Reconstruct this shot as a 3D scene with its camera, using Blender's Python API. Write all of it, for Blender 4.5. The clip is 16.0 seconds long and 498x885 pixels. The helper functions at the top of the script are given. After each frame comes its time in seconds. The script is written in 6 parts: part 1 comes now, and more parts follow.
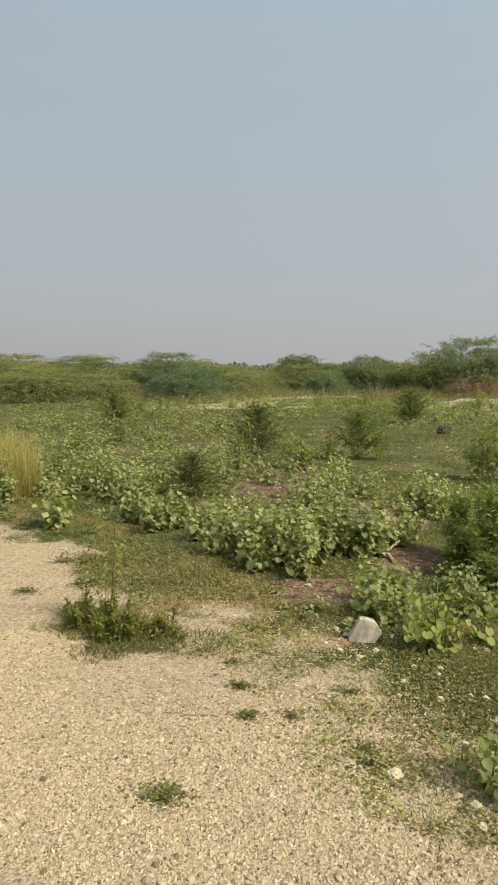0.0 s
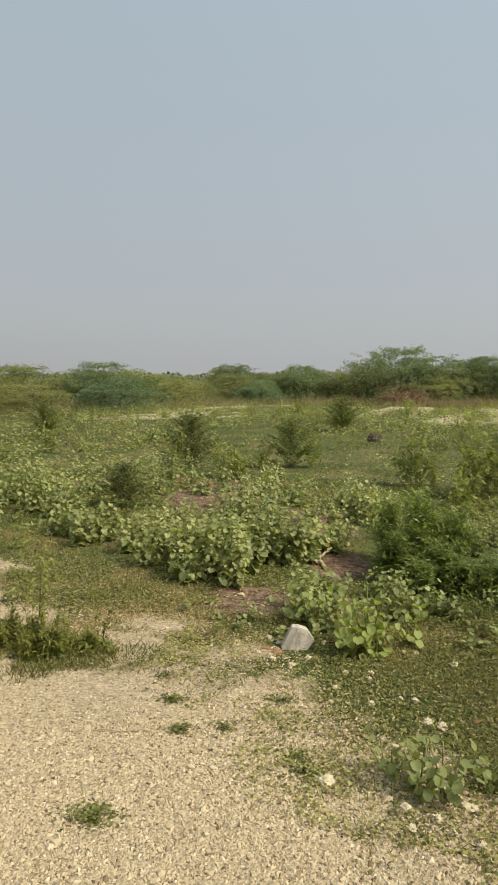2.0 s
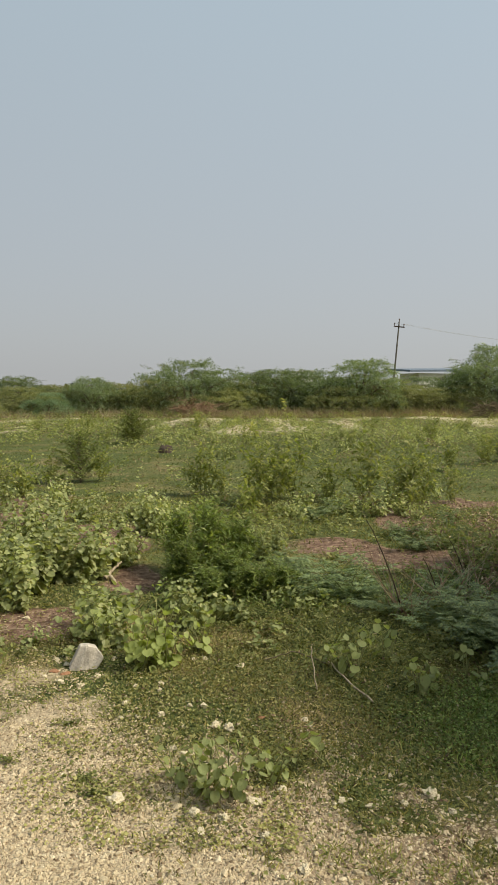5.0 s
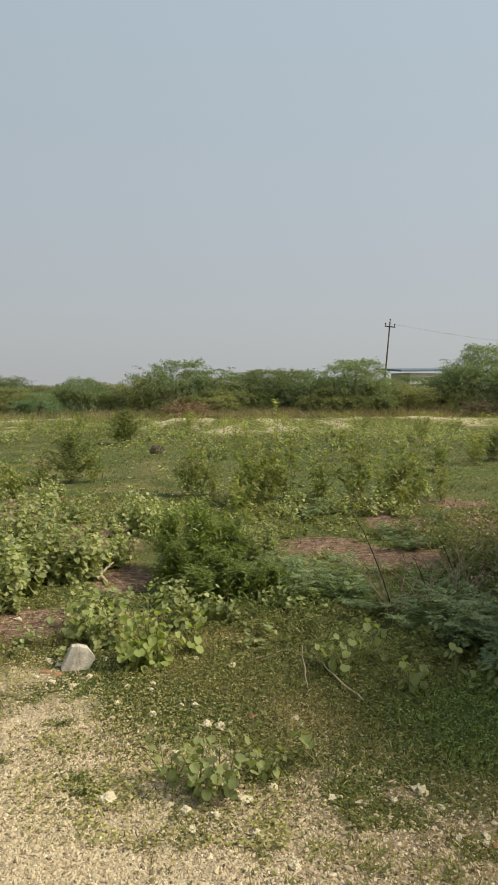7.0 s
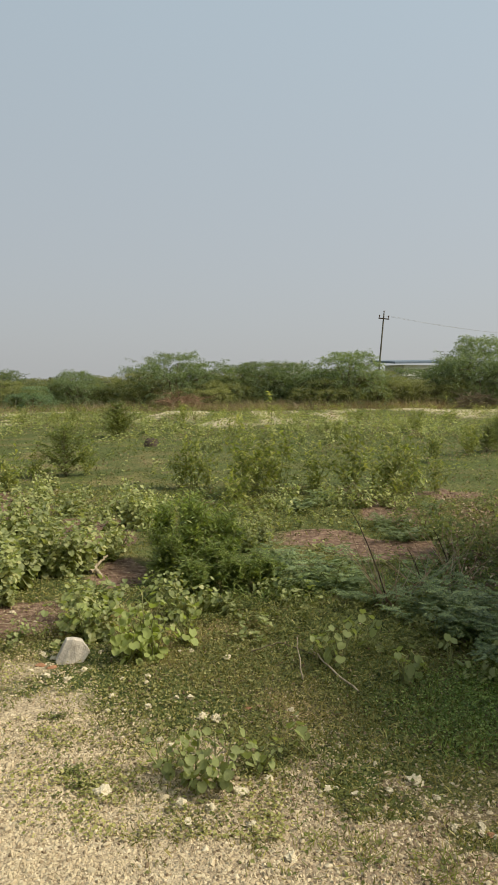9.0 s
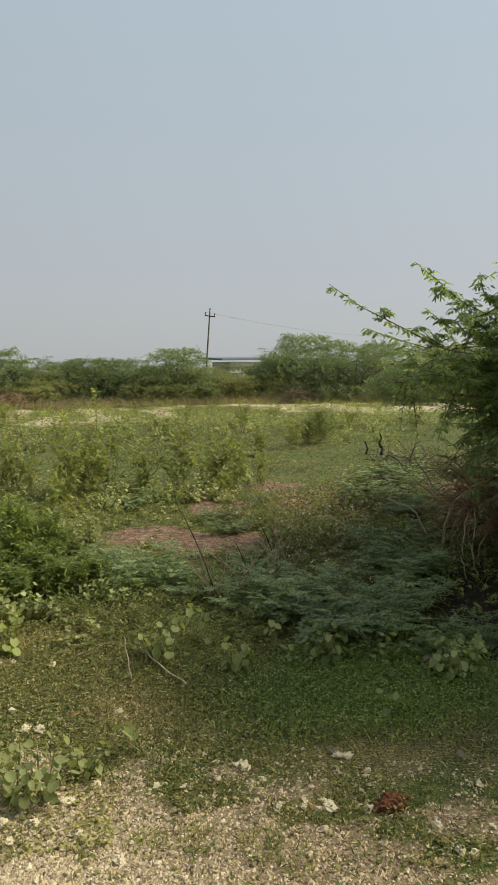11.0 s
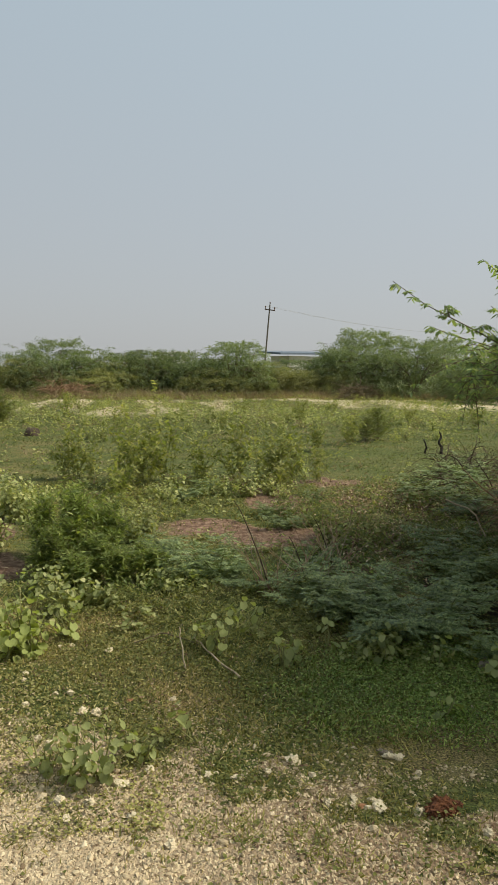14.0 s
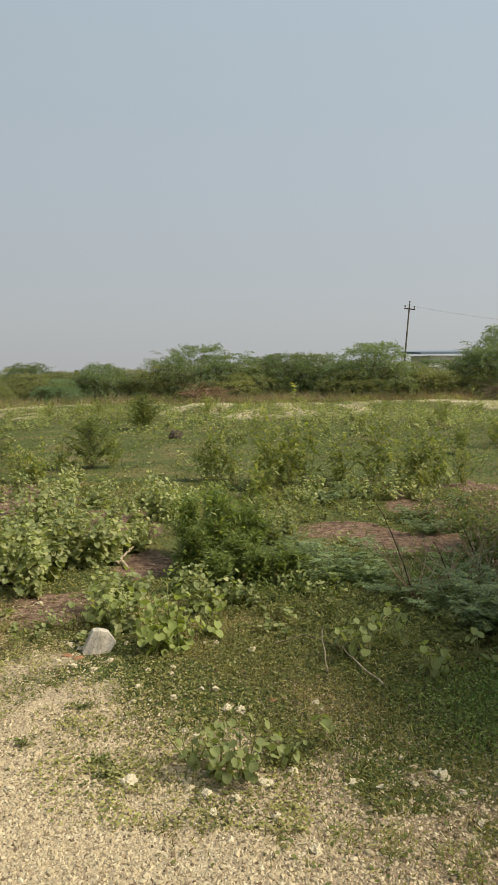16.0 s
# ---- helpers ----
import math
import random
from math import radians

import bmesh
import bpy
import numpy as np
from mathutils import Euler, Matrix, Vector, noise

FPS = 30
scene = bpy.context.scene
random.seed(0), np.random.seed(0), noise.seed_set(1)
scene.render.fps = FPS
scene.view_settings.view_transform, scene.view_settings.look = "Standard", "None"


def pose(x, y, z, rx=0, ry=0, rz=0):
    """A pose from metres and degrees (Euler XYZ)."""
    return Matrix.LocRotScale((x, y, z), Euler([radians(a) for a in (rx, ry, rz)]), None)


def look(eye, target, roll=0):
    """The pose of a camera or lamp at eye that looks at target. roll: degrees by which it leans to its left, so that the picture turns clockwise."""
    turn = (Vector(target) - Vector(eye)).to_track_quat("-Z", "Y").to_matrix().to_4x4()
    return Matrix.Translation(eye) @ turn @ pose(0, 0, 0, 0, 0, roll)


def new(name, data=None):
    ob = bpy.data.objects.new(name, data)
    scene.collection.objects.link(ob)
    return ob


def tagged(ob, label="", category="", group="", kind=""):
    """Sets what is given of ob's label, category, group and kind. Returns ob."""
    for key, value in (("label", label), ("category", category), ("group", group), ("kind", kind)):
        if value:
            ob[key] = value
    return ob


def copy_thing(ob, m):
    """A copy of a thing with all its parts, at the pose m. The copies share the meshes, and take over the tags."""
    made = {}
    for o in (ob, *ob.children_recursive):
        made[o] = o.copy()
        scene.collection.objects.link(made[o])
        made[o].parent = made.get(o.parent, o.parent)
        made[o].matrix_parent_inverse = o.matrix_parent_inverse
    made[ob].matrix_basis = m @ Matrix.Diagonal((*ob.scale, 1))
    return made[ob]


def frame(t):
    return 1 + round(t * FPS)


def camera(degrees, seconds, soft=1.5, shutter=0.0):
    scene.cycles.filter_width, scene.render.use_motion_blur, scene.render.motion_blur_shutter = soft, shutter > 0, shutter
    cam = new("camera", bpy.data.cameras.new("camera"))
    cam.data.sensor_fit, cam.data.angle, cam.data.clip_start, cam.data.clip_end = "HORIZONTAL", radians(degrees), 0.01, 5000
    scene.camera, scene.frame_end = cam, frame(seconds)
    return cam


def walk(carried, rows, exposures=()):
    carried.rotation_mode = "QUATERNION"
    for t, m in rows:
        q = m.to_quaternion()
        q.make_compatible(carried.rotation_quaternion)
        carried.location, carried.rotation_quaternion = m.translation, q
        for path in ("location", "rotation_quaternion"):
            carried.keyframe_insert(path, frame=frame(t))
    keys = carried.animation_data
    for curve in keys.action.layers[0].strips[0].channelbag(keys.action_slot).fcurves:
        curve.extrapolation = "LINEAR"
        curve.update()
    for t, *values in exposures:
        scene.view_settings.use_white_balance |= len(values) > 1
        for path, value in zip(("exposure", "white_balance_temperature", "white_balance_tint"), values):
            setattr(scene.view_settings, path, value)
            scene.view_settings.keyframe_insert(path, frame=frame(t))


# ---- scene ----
# ---------------------------------------------------------------- camera
PATH = [
    (0, (0.002, 0.001, 1.502), (-0.747, 1.843, 1.289), 0.7),
    (0.5, (0.003, -0.002, 1.504), (-0.761, 1.834, 1.294), 0.6),
    (1, (0.005, 0.006, 1.503), (-0.744, 1.848, 1.291), 0.4),
    (1.5, (0.01, 0.013, 1.501), (-0.663, 1.885, 1.298), 0.5),
    (2, (0.022, 0.019, 1.501), (-0.553, 1.925, 1.317), 0.5),
    (2.5, (0.029, 0.027, 1.495), (-0.413, 1.97, 1.317), 0.6),
    (3, (0.034, 0.023, 1.495), (-0.311, 1.985, 1.326), 0.7),
    (3.5, (0.044, 0.021, 1.499), (-0.231, 1.995, 1.332), 0.8),
    (4, (0.055, 0.016, 1.503), (-0.133, 2.001, 1.35), 0.7),
    (4.5, (0.067, 0.016, 1.505), (-0.008, 2.009, 1.359), 0.6),
    (5, (0.073, 0.009, 1.507), (0.074, 2.004, 1.361), 0.3),
    (7.5, (0.08, -0.016, 1.514), (0.105, 1.978, 1.368), 0.2),
    (8, (0.082, -0.014, 1.513), (0.106, 1.98, 1.362), 0.2),
    (8.5, (0.081, -0.011, 1.513), (0.107, 1.983, 1.351), 0.1),
    (9, (0.079, 0.001, 1.508), (0.12, 1.994, 1.341), 0.0),
    (9.5, (0.095, 0.019, 1.499), (0.223, 2.007, 1.321), -0.4),
    (10, (0.111, 0.005, 1.502), (0.439, 1.971, 1.33), -0.0),
    (10.2, (0.116, 0.006, 1.499), (0.499, 1.961, 1.33), -0.2),
    (12.3, (0.121, -0.017, 1.515), (0.698, 1.889, 1.328), 0.2),
    (12.5, (0.117, -0.024, 1.517), (0.688, 1.885, 1.342), 0.2),
    (13, (0.118, -0.018, 1.515), (0.649, 1.901, 1.327), 0.4),
    (13.5, (0.105, -0.01, 1.514), (0.554, 1.929, 1.309), 0.8),
    (14, (0.104, -0.011, 1.515), (0.463, 1.946, 1.32), 0.8),
    (14.5, (0.097, -0.009, 1.515), (0.374, 1.963, 1.326), 0.5),
    (15, (0.084, 0.003, 1.511), (0.238, 1.987, 1.311), 0.4),
    (15.5, (0.082, -0.001, 1.514), (0.154, 1.988, 1.318), 0.1),
    (16, (0.08, 0.009, 1.51), (0.051, 2.0, 1.32), -0.3),
]
cam = camera(39.1, 16.0, soft=0.5)
walk(cam, [(t, look(eye, target, roll)) for t, eye, target, roll in PATH])

# ---------------------------------------------------------------- world and sun
SUN_ELEV, SUN_TURN = radians(46), radians(102)      # turn: clockwise from +y
world = bpy.data.worlds.new("hazy_sky")
scene.world = world
world.use_nodes = True
wn, wl = world.node_tree.nodes, world.node_tree.links
wn.clear()
sky = wn.new("ShaderNodeTexSky")
sky.sky_type = "NISHITA"
sky.sun_disc = False
sky.sun_elevation, sky.sun_rotation = SUN_ELEV, SUN_TURN
sky.air_density, sky.dust_density, sky.ozone_density = 1.0, 4.0, 2.0
# thick dry-season haze: a grey veil, denser towards the horizon and brighter on the sun's side
geo = wn.new("ShaderNodeTexCoord")
sep = wn.new("ShaderNodeSeparateXYZ")
wl.new(geo.outputs["Generated"], sep.inputs[0])
veil = wn.new("ShaderNodeValToRGB")
veil.color_ramp.elements[0].position, veil.color_ramp.elements[0].color = 0.0, (4.2, 4.28, 4.3, 1)
veil.color_ramp.elements[1].position, veil.color_ramp.elements[1].color = 0.55, (3.9, 4.75, 5.3, 1)
wl.new(sep.outputs["Z"], veil.inputs[0])
lift = wn.new("ShaderNodeMath")
lift.operation, lift.inputs[1].default_value, lift.inputs[2].default_value = "MULTIPLY_ADD", 0.12, 1.0
wl.new(sep.outputs["X"], lift.inputs[0])
glow = wn.new("ShaderNodeVectorMath")
glow.operation = "SCALE"
wl.new(veil.outputs[0], glow.inputs[0])
wl.new(lift.outputs[0], glow.inputs["Scale"])
mixs = wn.new("ShaderNodeMixRGB")
mixs.inputs[0].default_value = 0.85
wl.new(sky.outputs[0], mixs.inputs[1])
wl.new(glow.outputs[0], mixs.inputs[2])
back = wn.new("ShaderNodeBackground")
back.inputs[1].default_value = 0.12
wl.new(mixs.outputs[0], back.inputs[0])
wout = wn.new("ShaderNodeOutputWorld")
wl.new(back.outputs[0], wout.inputs[0])

sun = new("sun", bpy.data.lights.new("sun", "SUN"))
sun.data.energy, sun.data.angle, sun.data.color = 4.6, radians(12), (1.0, 0.95, 0.83)
SUN_WAY = Vector((math.sin(SUN_TURN) * math.cos(SUN_ELEV), math.cos(SUN_TURN) * math.cos(SUN_ELEV), math.sin(SUN_ELEV)))
sun.matrix_basis = look(SUN_WAY * 60, (0, 0, 0))
scene.view_settings.exposure = 0.0


# ---------------------------------------------------------------- materials
def shader(name):
    m = bpy.data.materials.new(name)
    m.use_nodes = True
    m.node_tree.nodes.clear()
    return m, m.node_tree.nodes, m.node_tree.links


WARM = (1.0, 0.94, 0.82)  # warm tint of the light multiplied into every surface colour, less blue in shade


def ramp(nodes, stops):
    r = nodes.new("ShaderNodeValToRGB")
    e = r.color_ramp.elements
    stops = [(p, [a * b for a, b in zip(c, WARM)]) for p, c in stops]
    e[0].position, e[0].color = stops[0][0], (*stops[0][1], 1)
    e[1].position, e[1].color = stops[-1][0], (*stops[-1][1], 1)
    for p, c in stops[1:-1]:
        e.new(p).color = (*c, 1)
    return r


def noisy(nodes, links, scale, detail=4.0, rough=0.6, coord="Object"):
    c = nodes.new("ShaderNodeTexCoord")
    n = nodes.new("ShaderNodeTexNoise")
    n.inputs["Scale"].default_value, n.inputs["Detail"].default_value, n.inputs["Roughness"].default_value = scale, detail, rough
    links.new(c.outputs[coord], n.inputs["Vector"])
    return n


def maths(nodes, links, op, a, b):
    n = nodes.new("ShaderNodeMath")
    n.operation = op
    for i, v in enumerate((a, b)):
        if isinstance(v, (int, float)):
            n.inputs[i].default_value = v
        else:
            links.new(v, n.inputs[i])
    return n.outputs[0]


def mixed(nodes, links, fac, a, b, kind="MIX"):
    n = nodes.new("ShaderNodeMixRGB")
    n.blend_type = kind
    for i, v in enumerate((fac, a, b)):
        if isinstance(v, (int, float)):
            n.inputs[i].default_value = v
        elif isinstance(v, tuple):
            n.inputs[i].default_value = (*v, 1)
        else:
            links.new(v, n.inputs[i])
    return n.outputs[0]


def leaf_material(name, stops, trans=0.35, rough=0.5, patch=0.25, bump=0.0):
    """Foliage: each leaf takes its own shade, whole plants differ a little, light comes through."""
    m, n, l = shader(name)
    geo_n = n.new("ShaderNodeNewGeometry")
    col = ramp(n, stops)
    l.new(geo_n.outputs["Random Per Island"], col.inputs[0])
    info = n.new("ShaderNodeObjectInfo")
    val = maths(n, l, "MULTIPLY_ADD", info.outputs["Random"], 0.35)
    val.node.inputs[2].default_value = 0.82
    hsv = n.new("ShaderNodeHueSaturation")
    l.new(col.outputs[0], hsv.inputs["Color"])
    l.new(val, hsv.inputs["Value"])
    blot = noisy(n, l, 9.0, 3.0)
    base = mixed(n, l, patch, hsv.outputs[0], mixed(n, l, 1.0, hsv.outputs[0], blot.outputs[0], "MULTIPLY"))
    p = n.new("ShaderNodeBsdfPrincipled")
    p.inputs["Roughness"].default_value = rough
    p.inputs["Specular IOR Level"].default_value = 0.35
    l.new(base, p.inputs["Base Color"])
    if bump:
        bn = noisy(n, l, 90.0, 3.0)
        bu = n.new("ShaderNodeBump")
        bu.inputs["Strength"].default_value, bu.inputs["Distance"].default_value = bump, 0.004
        l.new(bn.outputs[0], bu.inputs["Height"])
        l.new(bu.outputs[0], p.inputs["Normal"])
    t = n.new("ShaderNodeBsdfTranslucent")
    l.new(mixed(n, l, 1.0, base, (1.1, 1.15, 0.5), "MULTIPLY"), t.inputs[0])
    mx = n.new("ShaderNodeMixShader")
    mx.inputs[0].default_value = trans
    l.new(p.outputs[0], mx.inputs[1])
    l.new(t.outputs[0], mx.inputs[2])
    o = n.new("ShaderNodeOutputMaterial")
    l.new(mx.outputs[0], o.inputs[0])
    return m


def rough_material(name, stops, scale=20.0, rough=0.9, bump=0.4, dist=0.01, island=False, metal=0.0):
    """Stone, bark, dry wood, plaster: noise between the colours, fine relief."""
    m, n, l = shader(name)
    big = noisy(n, l, scale, 6.0, 0.65)
    fine = noisy(n, l, scale * 7, 3.0, 0.6)
    if island:
        col = ramp(n, stops)
        geo_n = n.new("ShaderNodeNewGeometry")
        info = n.new("ShaderNodeObjectInfo")
        s = maths(n, l, "FRACT", maths(n, l, "ADD", geo_n.outputs["Random Per Island"], info.outputs["Random"]), 0)
        l.new(s, col.inputs[0])
        base = mixed(n, l, 0.35, col.outputs[0], mixed(n, l, 1.0, col.outputs[0], big.outputs[0], "OVERLAY"))
    else:
        col = ramp(n, stops)
        spread = maths(n, l, "MULTIPLY_ADD", big.outputs[0], 2.2)
        spread.node.inputs[2].default_value = -0.6
        l.new(spread, col.inputs[0])
        base = mixed(n, l, 0.3, col.outputs[0], mixed(n, l, 1.0, col.outputs[0], fine.outputs[0], "OVERLAY"))
    p = n.new("ShaderNodeBsdfPrincipled")
    p.inputs["Roughness"].default_value, p.inputs["Metallic"].default_value = rough, metal
    p.inputs["Specular IOR Level"].default_value = 0.25
    l.new(base, p.inputs["Base Color"])
    bu = n.new("ShaderNodeBump")
    bu.inputs["Strength"].default_value, bu.inputs["Distance"].default_value = bump, dist
    l.new(mixed(n, l, 0.5, big.outputs[0], fine.outputs[0]), bu.inputs["Height"])
    l.new(bu.outputs[0], p.inputs["Normal"])
    o = n.new("ShaderNodeOutputMaterial")
    l.new(p.outputs[0], o.inputs[0])
    return m


def ground_material():
    m, n, l = shader("ground_soil")

    def zone(attr, soft, scale, amount):
        a = n.new("ShaderNodeAttribute")
        a.attribute_name = attr
        w = noisy(n, l, scale, 5.0, 0.65)
        s = maths(n, l, "ADD", a.outputs["Fac"], maths(n, l, "MULTIPLY", maths(n, l, "SUBTRACT", w.outputs[0], 0.5), amount))
        r = n.new("ShaderNodeMapRange")
        r.interpolation_type = "SMOOTHSTEP"
        r.inputs[1].default_value, r.inputs[2].default_value = 0.5 - soft, 0.5 + soft
        l.new(s, r.inputs[0])
        return r.outputs[0]

    # low turf over dry earth
    t1 = noisy(n, l, 0.9, 6.0, 0.62)
    t2 = noisy(n, l, 14.0, 5.0, 0.7)
    t3 = noisy(n, l, 110.0, 3.0, 0.6)
    green = ramp(n, [(0.3, (0.036, 0.052, 0.02)), (0.52, (0.085, 0.118, 0.042)), (0.72, (0.165, 0.18, 0.075))])
    l.new(t2.outputs[0], green.inputs[0])
    earth = ramp(n, [(0.3, (0.17, 0.13, 0.075)), (0.7, (0.36, 0.29, 0.18))])
    l.new(t3.outputs[0], earth.inputs[0])
    bare = n.new("ShaderNodeMapRange")
    bare.inputs[1].default_value, bare.inputs[2].default_value = 0.46, 0.62
    l.new(t1.outputs[0], bare.inputs[0])
    worn = n.new("ShaderNodeAttribute")
    worn.attribute_name = "worn"
    turf = mixed(n, l, maths(n, l, "MULTIPLY", bare.outputs[0], worn.outputs["Fac"]), green.outputs[0], earth.outputs[0])
    speck = ramp(n, [(0.34, (0.12, 0.12, 0.12)), (0.5, (1.0, 0.98, 0.95)), (0.66, (1.95, 1.8, 1.6))])
    l.new(t3.outputs[0], speck.inputs[0])
    turf = mixed(n, l, 0.8, turf, mixed(n, l, 1.0, turf, speck.outputs[0], "MULTIPLY"))
    # crushed limestone gravel
    c = n.new("ShaderNodeTexCoord")
    v = n.new("ShaderNodeTexVoronoi")
    v.inputs["Scale"].default_value = 75.0
    l.new(c.outputs["Object"], v.inputs["Vector"])
    vs = n.new("ShaderNodeSeparateColor")
    l.new(v.outputs["Color"], vs.inputs[0])
    peb = ramp(n, [(0.0, (0.15, 0.11, 0.07)), (0.3, (0.34, 0.27, 0.175)), (0.7, (0.48, 0.395, 0.27)), (1.0, (0.62, 0.53, 0.385))])
    l.new(vs.outputs[0], peb.inputs[0])
    dust = noisy(n, l, 1.7, 5.0, 0.6)
    dcol = ramp(n, [(0.35, (0.43, 0.355, 0.26)), (0.7, (0.57, 0.485, 0.37))])
    l.new(dust.outputs[0], dcol.inputs[0])
    grav = mixed(n, l, 0.4, peb.outputs[0], dcol.outputs[0])
    thin = n.new("ShaderNodeAttribute")
    thin.attribute_name = "thin"
    dirt = ramp(n, [(0.35, (0.15, 0.1, 0.065)), (0.6, (0.3, 0.215, 0.145)), (0.75, (0.46, 0.36, 0.25))])
    l.new(t2.outputs[0], dirt.inputs[0])
    grav = mixed(n, l, maths(n, l, "MULTIPLY", thin.outputs["Fac"], 0.85), grav, dirt.outputs[0])
    # red earth
    red = ramp(n, [(0.32, (0.075, 0.042, 0.03)), (0.5, (0.19, 0.122, 0.09)), (0.68, (0.38, 0.275, 0.21))])
    l.new(t2.outputs[0], red.inputs[0])
    # pale sandy bank
    sand = ramp(n, [(0.3, (0.36, 0.31, 0.205)), (0.7, (0.62, 0.55, 0.41))])
    l.new(t2.outputs[0], sand.inputs[0])
    # near-black brown that paints the deep shade under the thorn tree
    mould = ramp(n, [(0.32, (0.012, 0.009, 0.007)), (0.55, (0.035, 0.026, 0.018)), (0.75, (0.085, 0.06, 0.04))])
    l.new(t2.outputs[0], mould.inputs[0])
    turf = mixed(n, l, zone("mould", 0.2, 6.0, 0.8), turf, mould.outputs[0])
    col = mixed(n, l, zone("soil", 0.18, 5.0, 0.8), turf, red.outputs[0])
    col = mixed(n, l, zone("sand", 0.15, 1.2, 0.9), col, sand.outputs[0])
    gz = zone("gravel", 0.22, 9.0, 0.7)
    col = mixed(n, l, gz, col, grav)
    p = n.new("ShaderNodeBsdfPrincipled")
    p.inputs["Roughness"].default_value = 0.95
    p.inputs["Specular IOR Level"].default_value = 0.15
    l.new(col, p.inputs["Base Color"])
    b1 = n.new("ShaderNodeBump")
    b1.inputs["Strength"].default_value, b1.inputs["Distance"].default_value = 0.7, 0.03
    l.new(mixed(n, l, 0.5, t2.outputs[0], t3.outputs[0]), b1.inputs["Height"])
    b2 = n.new("ShaderNodeBump")
    b2.inputs["Distance"].default_value = 0.006
    l.new(gz, b2.inputs["Strength"])
    l.new(maths(n, l, "SUBTRACT", 1.0, v.outputs["Distance"]), b2.inputs["Height"])
    l.new(b1.outputs[0], b2.inputs["Normal"])
    l.new(b2.outputs[0], p.inputs["Normal"])
    o = n.new("ShaderNodeOutputMaterial")
    l.new(p.outputs[0], o.inputs[0])
    return m


M_GROUND = ground_material()
M_PEBBLE = rough_material("limestone_chips", [(0.0, (0.14, 0.1, 0.063)), (0.07, (0.28, 0.215, 0.14)), (0.16, (0.43, 0.352, 0.24)), (0.6, (0.5, 0.418, 0.29)), (0.88, (0.555, 0.47, 0.332)), (1.0, (0.66, 0.58, 0.44))], 60, 0.95, 0.3, 0.004, island=True)
M_STONE = rough_material("pale_stone", [(0.2, (0.50, 0.42, 0.28)), (0.5, (0.66, 0.58, 0.43)), (0.8, (0.76, 0.70, 0.56))], 30, 0.95, 0.5, 0.01)
M_ROCK = rough_material("grey_block_stone", [(0.2, (0.37, 0.335, 0.295)), (0.5, (0.54, 0.49, 0.435)), (0.8, (0.66, 0.6, 0.53))], 14, 0.9, 0.5, 0.012)
M_DULLSTONE = rough_material("dull_stone", [(0.2, (0.15, 0.125, 0.1)), (0.5, (0.24, 0.205, 0.165)), (0.8, (0.36, 0.31, 0.25))], 16, 0.9, 0.5, 0.01)
M_BRICK = rough_material("broken_brick", [(0.2, (0.26, 0.12, 0.07)), (0.8, (0.42, 0.24, 0.14))], 25, 0.95, 0.5, 0.006)
M_DUNG = rough_material("red_brown_clod", [(0.2, (0.07, 0.026, 0.014)), (0.8, (0.25, 0.105, 0.05))], 60, 0.95, 1.0, 0.012)
M_MOUND = rough_material("dark_clod", [(0.2, (0.04, 0.03, 0.024)), (0.8, (0.11, 0.085, 0.068))], 18, 0.95, 0.8, 0.03)
M_GRASS = leaf_material("short_grass", [(0.0, (0.1, 0.118, 0.034)), (0.4, (0.19, 0.198, 0.06)), (0.7, (0.31, 0.285, 0.1)), (1.0, (0.52, 0.43, 0.21))], 0.42, 0.6)
M_FIELD = leaf_material("field_turf", [(0.0, (0.09, 0.125, 0.042)), (0.5, (0.16, 0.195, 0.066)), (1.0, (0.28, 0.27, 0.105))], 0.42, 0.6)
M_TUFT = leaf_material("tuft_green", [(0.0, (0.115, 0.138, 0.038)), (0.6, (0.2, 0.222, 0.066)), (1.0, (0.34, 0.335, 0.118))], 0.38, 0.6)
M_CREEP = leaf_material("dusty_herb", [(0.0, (0.22, 0.228, 0.08)), (0.6, (0.39, 0.39, 0.15)), (1.0, (0.56, 0.525, 0.245))], 0.42, 0.6)
M_LUSH = leaf_material("lush_grass", [(0.0, (0.12, 0.2, 0.05)), (0.6, (0.26, 0.37, 0.1)), (1.0, (0.46, 0.55, 0.18))], 0.45, 0.5)
M_CUSHION = leaf_material("cushion_grass", [(0.0, (0.2, 0.235, 0.06)), (0.5, (0.36, 0.39, 0.105)), (1.0, (0.55, 0.54, 0.19))], 0.55, 0.6)
M_CONE = leaf_material("dark_sapling_leaf", [(0.0, (0.1, 0.135, 0.045)), (0.6, (0.19, 0.235, 0.078)), (1.0, (0.36, 0.375, 0.14))], 0.5, 0.5)
M_LIME = leaf_material("fresh_grass", [(0.0, (0.26, 0.31, 0.08)), (1.0, (0.42, 0.44, 0.14))], 0.45, 0.6)
M_STRAW = leaf_material("dry_grass", [(0.0, (0.36, 0.32, 0.11)), (0.5, (0.5, 0.45, 0.18)), (1.0, (0.64, 0.58, 0.3))], 0.4, 0.7)
M_DRYROOT = leaf_material("withered_grass", [(0.0, (0.19, 0.14, 0.095)), (0.5, (0.31, 0.245, 0.165)), (1.0, (0.44, 0.37, 0.25))], 0.3, 0.8)
M_LITTER = leaf_material("dry_litter", [(0.0, (0.1, 0.055, 0.035)), (0.5, (0.22, 0.135, 0.085)), (0.8, (0.4, 0.29, 0.19)), (1.0, (0.68, 0.58, 0.43))], 0.1, 0.8)
M_WEED = leaf_material("mallow_leaf", [(0.0, (0.22, 0.27, 0.105)), (0.4, (0.375, 0.425, 0.18)), (0.8, (0.5, 0.535, 0.255)), (1.0, (0.6, 0.59, 0.29))], 0.45, 0.5)
